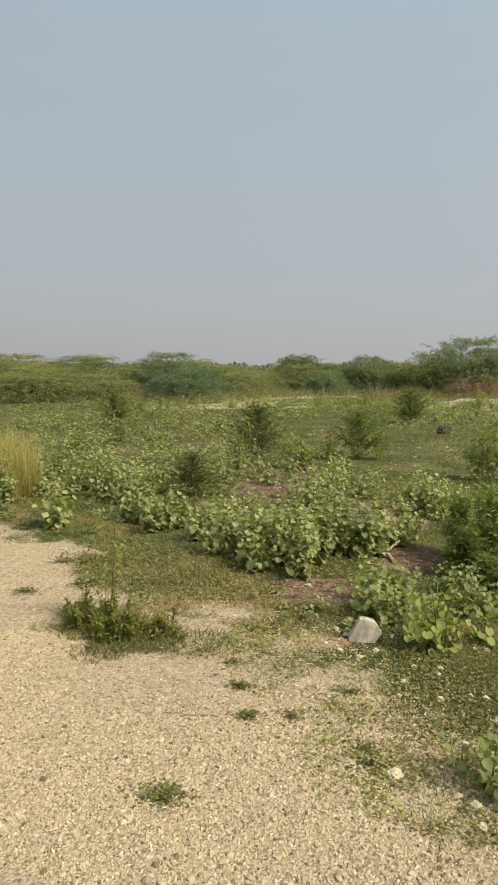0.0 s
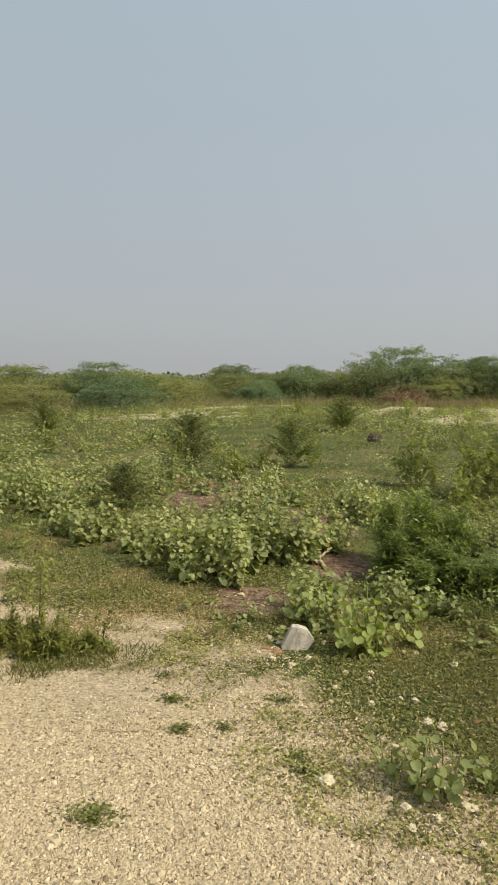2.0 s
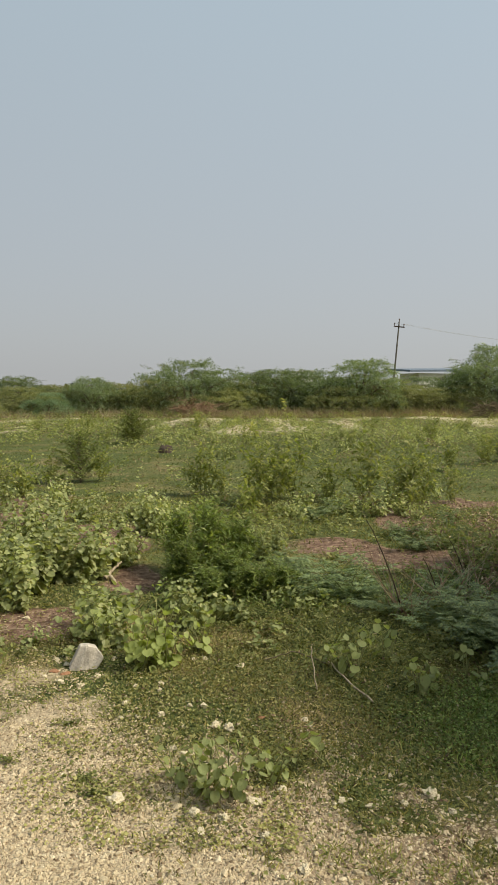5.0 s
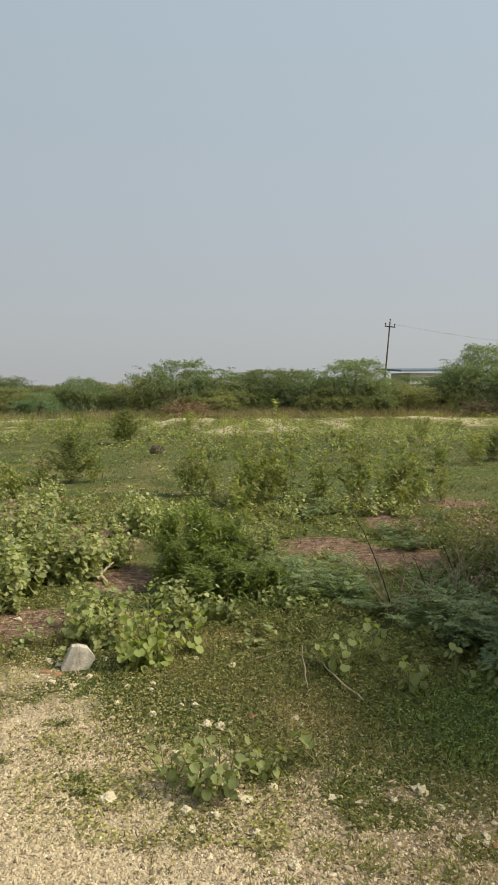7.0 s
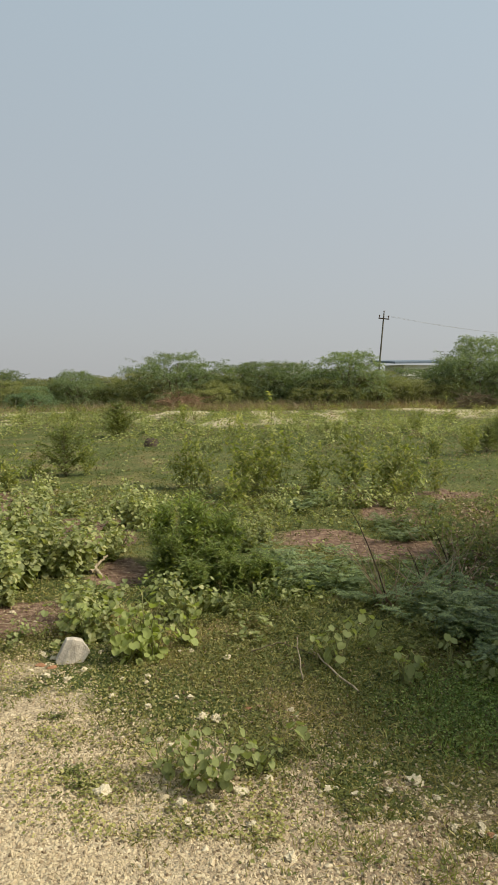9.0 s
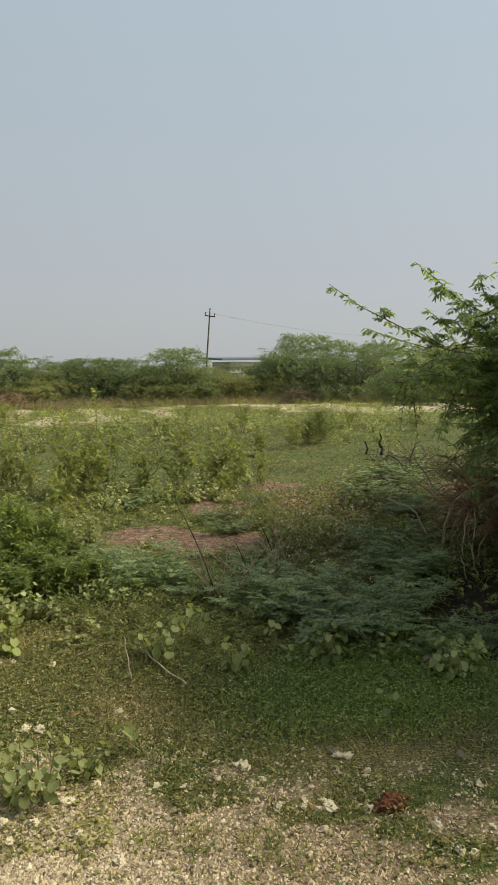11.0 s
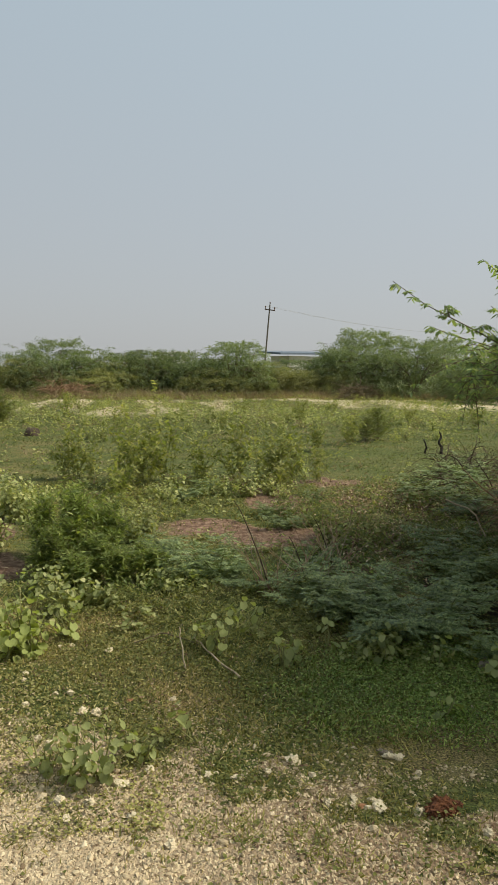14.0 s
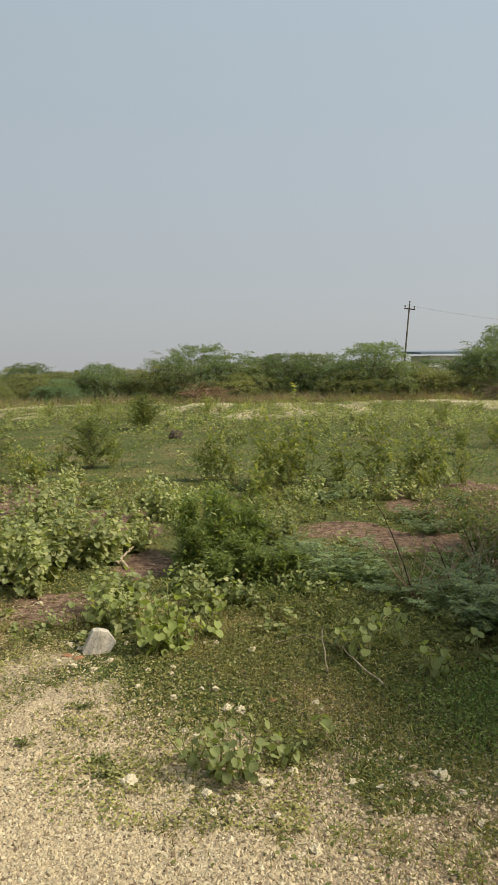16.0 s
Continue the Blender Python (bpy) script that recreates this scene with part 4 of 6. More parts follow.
# ---------------------------------------------------------------- near mesquite tree with its dead brush
def near_mesquite():
    """The big thorn tree beside the track: its outer boughs hang into the field."""
    r = np.random.RandomState(77)
    root = np.array([5.5, 5.3, 0.0])
    e = thing("mesquite_tree", Matrix.Translation((*root[:2], float(height_at(root[:1], root[1:2])[0]))), "large mesquite tree with arching thorny boughs and feathery leaves", "tree")
    wood, lf = Geo(), Geo()
    forks = []
    for k, (az, reach, top) in enumerate(((2.9, 1.0, 1.7), (3.6, 0.9, 1.3), (1.8, 0.8, 2.2), (4.5, 1.6, 2.0), (4.9, 2.4, 2.2), (0.2, 1.0, 2.3), (5.5, 1.0, 2.1))):
        s = np.linspace(0, 1, 7)
        p = np.stack([math.cos(az) * reach * s**1.3, math.sin(az) * reach * s**1.3, -0.1 + (top + 0.1) * (1 - (1 - s) ** 1.5)], 1)
        p[1:-1] += r.randn(5, 3) * 0.05
        tube(wood, p, np.linspace(0.11, 0.045, 7), 6)
        forks.append(p)
    # outer boughs with known ends, then the fill of the crown
    tips = [(2.18, 5.23, 2.22), (2.78, 4.95, 2.36), (3.1, 4.04, 2.85), (3.19, 4.35, 2.54), (3.5, 4.8, 2.5), (2.78, 5.84, 1.93), (2.95, 5.97, 1.66), (3.7, 6.03, 1.05), (3.6, 5.85, 0.6), (3.19, 5.41, 1.7), (3.28, 5.12, 2.0), (3.5, 5.5, 1.3), (3.0, 5.3, 1.9), (3.3, 4.9, 2.3), (3.45, 5.0, 2.15), (3.2, 5.2, 2.1), (3.6, 4.9, 2.55), (3.0, 5.2, 2.05), (3.4, 4.6, 2.35), (2.98, 3.92, 2.69), (2.96, 3.94, 2.46), (2.93, 4.04, 2.32), (2.95, 3.9, 2.3), (3.05, 4.0, 2.78)]
    tips = [np.array(t) - root for t in tips]
    known = len(tips)
    for k in range(66):
        # the side that overhangs the field
        az, far = 0.435 + 0.3 * r.rand() ** 0.6, r.uniform(5.0, 6.3)
        top = 1.62 + (az - 0.44) * 3.6
        foot = float(np.interp(az, [0.43, 0.49, 0.54, 0.6], [1.55, 1.25, 0.55, 0.28]))
        tips.append(np.array([0.15 + far * math.sin(az), far * math.cos(az), r.uniform(foot, top)]) - root)
    for k in range(150):
        # unseen low boughs beside the track, nearly to the ground, added for shade
        az = r.uniform(0.69, 0.86)
        far = r.uniform(3.9, 5.4)
        tips.append(np.array([0.12 + far * math.sin(az), far * math.cos(az), r.uniform(0.25, 1.9)]) - root)
    for k in range(70):
        # the far side of the crown
        az, far = r.uniform(0.585, 0.78), r.uniform(6.9, 9.0)
        tips.append(np.array([0.12 + far * math.sin(az), far * math.cos(az), r.uniform(1.0, 2.7)]) - root)
    edge = known + 66
    skirt = np.random.RandomState(78)
    for k in range(30):
        # leafy skirt that comes down to the dead brush
        az, far = skirt.uniform(0.54, 0.63), skirt.uniform(5.6, 7.2)
        tips.append(np.array([0.15 + far * math.sin(az), far * math.cos(az), skirt.uniform(0.55, 1.35)]) - root)
    hung = len(tips)
    for k in range(55):
        # the heart of the crown, unseen, filled out to shade the ground
        az, far = r.uniform(0.76, 0.95), r.uniform(5.9, 7.6)
        tips.append(np.array([0.12 + far * math.sin(az), far * math.cos(az), r.uniform(1.6, 2.8)]) - root)
    while len(tips) < edge + 350:
        q = r.randn(3)
        q = q / np.linalg.norm(q) * r.uniform(0.6, 1.0)
        q = np.array([0.2 + q[0] * 2.0, -1.4 + q[1] * 2.6, 1.9 + q[2] * 1.3])
        if q[2] > 0.5 and math.atan2(q[0] + root[0] - 0.15, q[1] + root[1]) > 0.76:
            tips.append(q)
    # extra unseen boughs to the right, added to keep skylight off the ground
    for k in range(100):
        x, y = r.uniform(3.2, 5.2), r.uniform(3.0, 4.7)
        if math.atan2(x - 0.15, y) > 0.7:
            tips.append(np.array([x, y, r.uniform(0.9, 2.2)]) - root)
    # a few high unseen boughs, added to dapple the turf
    for k in range(18):
        x, y = r.uniform(3.1, 4.3), r.uniform(2.0, 3.5)
        if math.atan2(x - 0.15, y) > 0.76:
            tips.append(np.array([x, y, r.uniform(2.6, 3.5)]) - root)
    # unseen boughs leaning out beside the track, added to cast shade
    for k in range(190):
        x, y = r.uniform(3.35, 7.4), r.uniform(1.2, 3.9)
        if math.atan2(x - 0.15, y) > 0.8:
            tips.append(np.array([x, y, r.uniform(1.9, 3.3)]) - root)
    for k in range(150):
        x, y = r.uniform(3.3, 5.6), r.uniform(1.7, 3.5)
        if math.atan2(x - 0.15, y) > 0.8:
            tips.append(np.array([x, y, r.uniform(1.3, 3.0)]) - root)
    for k, end in enumerate(tips):
        fork = min(forks, key=lambda p: np.linalg.norm(p[-1] - end) + r.rand() * 0.6)
        s0 = r.uniform(0.55, 1.0)
        p0 = np.array([np.interp(s0 * 6, range(7), fork[:, c]) for c in range(3)])
        far = np.linalg.norm(end - p0)
        mid = (p0 + end) / 2 + np.array([0, 0, far * (r.uniform(-0.11, -0.02) if k < known else r.uniform(0.02, 0.2))]) + r.randn(3) * far * 0.05
        s = np.linspace(0, 1, 9)[:, None]
        pts = (1 - s) ** 2 * p0 + 2 * s * (1 - s) * mid + s**2 * end
        pts[1:-1] += r.randn(7, 3) * 0.035
        pts[5:, 2] -= np.linspace(0, -0.02, 4) * (k < known)
        tube(wood, pts, np.linspace(0.014, 0.0025, 9), 4 if k < hung else 3)
        feather_leaves(lf, r, pts[2:], 40 if k < known else 22 if k < edge else 16, 0.062 if k < known else 0.06 if k < edge else 0.075 if k < hung else 0.15, PINNA if k < known else MID_PINNA if k < hung else BROAD, 3 if k < edge else 2, 0.0, 0.7)
        for j in range(7 if k < known else 6):
            t = r.uniform(0.35, 0.92)
            q0 = np.array([np.interp(t * 8, range(9), pts[:, c]) for c in range(3)])
            d = unit(unit(end - p0) * 0.4 + r.randn(3) * 0.8 + np.array([0, 0, 0.15 if k < known else 0.3 if k < edge else 0.0]))
            L = r.uniform(0.2, 0.5) * (0.5 if k < known else 1.0)
            u = np.linspace(0, 1, 5)[:, None]
            tw = q0 + d * L * u - np.array([0, 0, 0.3 * L]) * u**2
            tw[:, 2] = np.maximum(tw[:, 2], 0.12)
            if k < hung:
                tube(wood, tw, np.linspace(0.006, 0.002, 5), 3)
            feather_leaves(lf, r, tw, 8 if k < edge else 6, 0.054 if k < edge else 0.075 if k < hung else 0.15, MID_PINNA if k < hung else BROAD, 3 if k < edge else 2, 0.1, 0.7)
    part("trunk", wood, M_TWIG, e)
    part("crown", lf, M_NEARTREE, e)


near_mesquite()

def dead_brush(x, y, seed, w, h, n, mat, label, low=-0.02, thick=1.0):
    r = np.random.RandomState(seed)
    e = thing("dead_brush", stand(x, y), label, "brush", "dead brush")
    g = Geo()
    for k in range(n):
        a = r.rand() * 6.283
        rr = w * math.sqrt(r.rand())
        p0 = np.array([math.cos(a) * rr, math.sin(a) * rr * 0.7, r.uniform(low, h * 0.7)])
        d = unit(np.array([r.randn(), r.randn() * 0.7, r.uniform(-0.6, 0.6)]))
        L = r.uniform(0.2, 0.6) * thick**0.4
        u = np.linspace(0, 1, 6)[:, None]
        pts = p0 + d * L * u + np.array([0, 0, r.uniform(-0.1, 0.35) * L]) * 4 * u * (1 - u) + np.cumsum(r.randn(6, 3), 0) * 0.012
        pts[:, 2] = np.maximum(pts[:, 2], 0.0)
        if k % 14 == 0:
            b = Geo()
            tube(b, pts, np.linspace(0.01, 0.004, 6) * thick**0.5, 5)
            part("branch", b, mat, e)
        else:
            tube(g, pts, np.linspace(0.003, 0.001, 6) * thick * r.uniform(0.6, 1.6), 3)
    tagged(part("brushwood", g, mat, e), kind="stuff")


dead_brush(3.72, 5.0, 5, 0.46, 0.74, 1300, M_DEADRED, "tangled heap of dead reddish-brown thorn branches under the tree", 0.34)
dead_brush(4.05, 4.75, 6, 0.6, 0.85, 800, M_DEADRED, "tangled heap of dead reddish-brown thorn branches under the tree", 0.3)
dead_brush(4.25, 5.6, 9, 0.7, 0.6, 700, M_BARK, "dark tangle of dead twigs below the thorn tree")
dead_brush(5.5, 9.4, 8, 1.0, 0.5, 420, M_BARK, "low heap of dark dead twigs in the grass")
dead_brush(4.1, 7.9, 7, 0.6, 0.35, 160, M_BARK, "low heap of dark dead twigs in the grass")

for x, y, k, w, n, m in ((-2.6, 38.6, 10, 0.9, 240, M_DEADRED), (-3.4, 38.8, 11, 0.6, 140, M_DEADRED), (13.6, 38.9, 12, 1.0, 220, M_TWIG)):
    dead_brush(x, y, k, w, 1.0, n, m, "heap of dead thorn branches at the foot of the thicket", -0.02, 5.0)


def bent_branch(name, pts, r0, r1, mat, label, category="stick", side=5):
    """A bare branch as a bent tapering tube through a few points."""
    p = np.array(pts, float)
    s = np.linspace(0, len(p) - 1, 4 * len(p))
    q = np.stack([np.interp(s, range(len(p)), p[:, c]) for c in range(3)], 1)
    q[1:-1] = (q[:-2] + 2 * q[1:-1] + q[2:]) / 4
    q[1:-1] += np.random.RandomState(int(abs(p.sum()) * 100)).randn(len(q) - 2, 3) * 0.004
    o = p[0].copy()
    g = Geo()
    tube(g, q - o, np.linspace(r0, r1, len(q)), side)
    ob = tagged(new(name, g.mesh(name, mat, True)), label, category)
    ob.location = o
    return ob


bent_branch("dead_branch", [(3.12, 5.1, 0.0), (3.14, 5.08, 0.3), (3.2, 5.05, 0.5), (3.36, 4.95, 0.66), (3.6, 4.85, 0.7), (4.0, 4.8, 0.68)], 0.011, 0.006, M_PALEWOOD, "pale dead branch arching over the brush heap")
bent_branch("dead_branch", [(2.75, 5.35, 0.5), (2.95, 5.25, 0.42), (3.05, 5.2, 0.2), (3.12, 5.2, 0.0)], 0.008, 0.006, M_PALEWOOD, "pale dead branch leaning on the brush heap")
bent_branch("hanging_stick", [(3.02, 4.55, 0.0), (3.0, 4.6, 0.18), (3.04, 4.62, 0.38), (3.12, 4.7, 0.5)], 0.006, 0.004, M_PALEWOOD, "pale dry twig standing below the tree")
bent_branch("hanging_stick", [(3.14, 4.6, 0.0), (3.1, 4.62, 0.2), (3.16, 4.66, 0.42), (3.2, 4.75, 0.5)], 0.006, 0.004, M_PALEWOOD, "pale dry twig standing below the tree")
bent_branch("stick", [(0.425, 3.46, 0.0), (0.41, 3.5, 0.08), (0.40, 3.53, 0.2)], 0.0042, 0.003, M_PALEWOOD, "thin bleached stick standing upright in the grass")
bent_branch("stick", [(0.5, 3.8, 0.04), (0.58, 3.55, 0.025), (0.68, 3.3, 0.012)], 0.004, 0.0065, M_PALEWOOD, "bleached stick lying in the grass")
bent_branch("stick", [(0.17, 3.8, 0.02), (0.32, 3.86, 0.05), (0.47, 3.8, 0.02), (0.56, 3.7, 0.01)], 0.003, 0.004, M_TWIG, "thin brown stick lying in the grass")
bent_branch("bleached_stick", [(-1.06, 5.45, 0.03), (-1.03, 5.52, 0.05), (-0.99, 5.57, 0.09), (-0.95, 5.62, 0.12)], 0.018, 0.008, M_PALEWOOD, "bleached forked piece of dead wood on bare earth")
bent_branch("bleached_stick", [(-1.02, 5.5, 0.03), (-0.98, 5.42, 0.02), (-0.95, 5.36, 0.02)], 0.02, 0.008, M_PALEWOOD, "bleached stump of dead wood on bare earth")
bent_branch("straw", [(-1.78, 4.02, 0.015), (-1.5, 4.2, 0.03), (-1.2, 4.35, 0.02)], 0.003, 0.002, M_PALEWOOD, "thin dry straw lying on the turf")
bent_branch("straw", [(-1.42, 2.55, 0.012), (-1.3, 2.58, 0.016), (-1.18, 2.62, 0.012)], 0.003, 0.002, M_PALEWOOD, "thin dry straw lying on the gravel")
bent_branch("twig", [(-2.6, 3.58, 0.012), (-2.4, 3.5, 0.02), (-2.2, 3.52, 0.014)], 0.004, 0.002, M_DEADRED, "thin brown twig lying on the gravel")
bent_branch("log", [(4.75, 9.6, 0.06), (5.2, 9.9, 0.16), (5.7, 10.3, 0.3)], 0.025, 0.012, M_BARK, "dark dead branch lying in the grass")
bent_branch("charred_snag", [(6.22, 12.65, 0.0), (6.26, 12.7, 0.14), (6.18, 12.7, 0.24), (6.28, 12.75, 0.33), (6.24, 12.8, 0.44)], 0.035, 0.012, M_CHAR, "twisted charred stump sticking up from the grass", "stump")
bent_branch("charred_snag", [(6.0, 12.9, 0.0), (6.04, 12.9, 0.12), (6.0, 12.95, 0.27)], 0.025, 0.012, M_CHAR, "short charred stump sticking up from the grass", "stump")


def bare_shrub(x, y, seed, label, lean=1.0):
    """A leafless sapling: one leaning main stem with thin side twigs."""
    r = np.random.RandomState(seed)
    e = thing("bare_shrub", stand(x, y), label, "shrub")
    g = Geo()
    main = lean * np.array([(0, 0, -0.02), (-0.08, 0.02, 0.24), (-0.15, 0.03, 0.42), (-0.22, 0.05, 0.58), (-0.265, 0.06, 0.65)])
    tube(g, main, np.linspace(0.006, 0.0025, 5), 5)
    part("main_stem", g, M_BARK, e)
    for k in range(16):
        g = Geo()
        a = r.uniform(-0.4, 3.6)
        pts = curve_points((r.randn() * 0.05, r.randn() * 0.05, -0.01), a, r.uniform(0.25, 0.8), r.uniform(0.28, 0.62), 0.0, 5, r, 0.12)
        tube(g, pts, np.linspace(0.0042, 0.0016, 5), 3)
        part("twig", g, M_PALEWOOD if k % 2 == 0 else M_DEADRED, e)


bare_shrub(1.13, 4.62, 3, "leafless reddish sapling with thin bare twigs")
bare_shrub(1.75, 5.2, 4, "leafless sapling with pale bare twigs", 0.6)
bare_shrub(1.45, 4.9, 5, "leafless sapling with pale bare twigs", 0.5)


# ---------------------------------------------------------------- stones and clods
def stone_geo(seed, shape=ICO2, rough=0.3, flat=0.75):
    r = np.random.RandomState(seed)
    v = shape[0].copy()
    axes = unit(r.randn(7, 3))
    cut = r.uniform(0.42, 0.85, 7)
    for ax, c in zip(axes, cut):
        d = v @ ax
        v = v - np.maximum(d - c, 0)[:, None] * ax
    v = v * (1 + rough * (r.rand(len(v), 1) - 0.5))
    if len(v) > 100:
        v = v * np.array([[1 + 0.45 * noise.fractal(Vector(q) * 2.2 + Vector((seed, 0, 0)), 0.9, 2.0, 3)] for q in v])
    v[:, 2] *= flat
    gg = Geo()
    gg.add(v, shape[1])
    return gg


# the squared block of grey stone standing on edge
bm = bmesh.new()
outline = [(-0.084, 0.0, -0.008), (-0.043, -0.03, -0.032), (0.037, -0.03, -0.04), (0.087, 0.09, -0.03), (0.037, 0.137, -0.018), (-0.016, 0.142, -0.02), (-0.052, 0.13, -0.002)]
front = [bm.verts.new((px, py, pz)) for px, pz, py in outline]
rear = [bm.verts.new((px * 0.94, py * 0.3 + 0.06, pz * 0.95)) for px, pz, py in outline]
bm.faces.new((front[0], front[1], front[5], front[6]))
bm.faces.new((front[1], front[2], front[3], front[4], front[5]))
bm.faces.new(rear[::-1])
for i in range(7):
    j = (i + 1) % 7
    bm.faces.new((front[j], front[i], rear[i], rear[j]))
bmesh.ops.recalc_face_normals(bm, faces=bm.faces[:])
bmesh.ops.triangulate(bm, faces=[fc for fc in bm.faces if len(fc.verts) > 4])
bmesh.ops.bevel(bm, geom=bm.edges[:], offset=0.004, segments=1, affect="EDGES")
bmesh.ops.subdivide_edges(bm, edges=bm.edges[:], cuts=2, use_grid_fill=True)
for vt in bm.verts:
    vt.co += vt.normal * 0.004 * noise.noise(vt.co * 40)
me = bpy.data.meshes.new("block_stone")
bm.to_mesh(me)
bm.free()
me.materials.append(M_ROCK)
rock = tagged(new("block_stone", me), "squared block of grey-white stone standing upright at the gravel's edge", "stone")
rock.matrix_basis = stand(-0.818, 3.74, radians(18)) @ Matrix.Translation((0, 0, -0.012)) @ Matrix.Rotation(radians(13), 4, "Y")

STONES = [
    (0.04, 3.76, .04), (0.76, 2.51, .045), (0.21, 2.54, .035), (-0.07, 3.06, .045), (-0.01, 3.03, .045), (-0.13, 3.25, .04), (0.99, 2.18, .045), (0.63, 2.64, .03), (1.11, 2.13, .04), (1.29, 1.98, .035),
    (1.18, 2.49, .04), (1.14, 2.49, .035), (0.42, 2.47, .03), (0.52, 2.44, .03), (0.45, 2.48, .025), (1.57, 2.16, .03), (1.22, 2.37, .025), (0.81, 2.42, .025), (1.30, 1.86, .03), (1.33, 1.83, .03),
    (1.44, 1.84, .025), (0.65, 2.46, .025), (0.26, 2.11, .04), (0.14, 2.27, .035), (0.10, 2.47, .045), (-0.01, 2.37, .035), (-0.12, 2.40, .035), (-0.52, 3.30, .035),
]
FAR_STONES = [
    (-0.51, 3.13, .025), (0.34, 3.13, .025), (-0.33, 3.16, .035), (-0.50, 3.50, .03), (0.82, 2.24, .025), (-0.42, 2.47, .055), (-0.37, 3.45, .025), (-0.43, 3.14, .025), (-1.38, 4.53, .03), (-0.84, 2.43, .03),
    (-0.92, 3.78, .035), (-0.99, 3.83, .03), (-0.72, 3.6, .03), (-0.9, 3.55, .03), (-1.0, 3.62, .025), (-0.68, 3.85, .03), (-0.6, 3.95, .025), (-0.78, 3.5, .03),
    (-0.17, 3.88, .03), (-0.23, 3.87, .025), (-0.37, 3.52, .03), (-0.08, 2.3, .03), (-0.2, 3.26, .025), (-0.19, 2.81, .03), (-0.24, 2.87, .025),
]
shapes = [stone_geo(200 + k, ICO3, 0.05).mesh("stone", M_STONE) for k in range(7)]
r = random.Random(5)
for k, (x, y, s) in enumerate(STONES + FAR_STONES):
    ob = tagged(new("stone", shapes[k % 7]), "rough cream limestone lump lying at the gravel's edge", "stone", "loose stones")
    ob.matrix_basis = stand(x, y, r.uniform(0, 6.28)) @ Matrix.Translation((0, 0, s * 0.2)) @ Matrix.Diagonal((s * r.uniform(0.5, 0.75), s * r.uniform(0.45, 0.65), s * 0.6, 1))
for k, (dx, dy) in enumerate(((0.03, 0.02), (-0.03, 0.03), (0.0, -0.03), (0.05, -0.01), (-0.05, -0.01))):
    ob = tagged(new("stone", shapes[k]), "rough cream limestone lump lying at the gravel's edge", "stone", "loose stones")
    ob.matrix_basis = stand(0.95 + dx, 2.22 + dy, k * 1.3) @ Matrix.Diagonal((0.02, 0.017, 0.016, 1))
for x, y, s in ((-0.97, 3.7, 0.04), (0.14, 3.15, 0.03), (0.93, 2.2, 0.02), (-0.9, 3.66, 0.03)):
    ob = tagged(new("brick_fragment", stone_geo(int(300 + x * 10), ICO2, 0.15, 0.6).mesh("brick_fragment", M_BRICK)), "orange-red broken brick fragment in the grass", "brick")
    ob.matrix_basis = stand(x, y, 0.5) @ Matrix.Diagonal((s, s * 0.7, s * 0.8, 1))


for k, (x, y, w, d, h) in enumerate(((1.97, 3.24, 0.1, 0.06, 0.05), (1.62, 2.38, 0.06, 0.035, 0.025), (1.14, 2.52, 0.05, 0.04, 0.03))):
    ob = tagged(new("stone", stone_geo(240 + k, ICO3, 0.03, 0.8).mesh("stone", M_DULLSTONE)), "weathered grey-brown stone half hidden in the grass", "stone", "loose stones")
    ob.matrix_basis = stand(x, y, 0.7 + k) @ Matrix.Diagonal((w * 0.6, d * 0.6, h, 1))


def clod(name, x, y, w, h, seed, mat, label, category, bumps=0.25):
    v, f = ICO3
    v = v.copy()
    for k in range(len(v)):
        n1 = noise.fractal(Vector(v[k]) * 1.6 + Vector((seed, 0, 0)), 0.8, 2.0, 4)
        v[k] *= 1 + bumps * n1
    v[:, 2] = np.maximum(v[:, 2], -0.25)
    gg = Geo()
    gg.add(v * (w / 2, w / 2 * 0.8, h), f)
    ob = tagged(new(name, gg.mesh(name, mat, True)), label, category)
    ob.matrix_basis = stand(x, y, 0.4)


def dung_pat(x, y):
    """A crumbled pat: a few broken lumps and loose crumbs round them."""
    e = thing("dung_pat", stand(x, y, 0.3), "crumbly red-brown clod of dung on the gravel's edge", "dung")
    r = np.random.RandomState(31)
    lumps = [((-0.035, 0.0, 0.012), 0.034), ((0.012, 0.012, 0.016), 0.038), ((0.045, -0.004, 0.01), 0.03), ((0.0, -0.02, 0.008), 0.026)]
    for k in range(15):
        a, d = r.rand() * 6.283, r.uniform(0.03, 0.085)
        lumps.append(((math.cos(a) * d * 1.15, math.sin(a) * d * 0.6, 0.003), r.uniform(0.005, 0.013)))
    for k, (p, size) in enumerate(lumps):
        v, f = ICO3 if k < 4 else ICO1
        v = v.copy()
        for q in range(len(v)):
            v[q] *= 1 + 0.55 * noise.fractal(Vector(v[q]) * 3.5 + Vector((k * 7, 0, 0)), 0.6, 2.1, 4)
        gg = Geo()
        gg.add(v * (size, size * 0.85, size * 0.6) + np.array(p), f)
        part("lump" if k < 4 else "crumb", gg, M_DUNG, e)


dung_pat(1.2, 2.13)
clod("earth_mound", -1.93, 16.9, 0.38, 0.19, 5, M_MOUND, "small dark earth mound standing in the field", "mound")

# ---------------------------------------------------------------- broad-leaved weeds
WEED_TEXT = "pale green mallow weed with round heart-shaped leaves"
far_shape = (LOW_V, LOW_F)


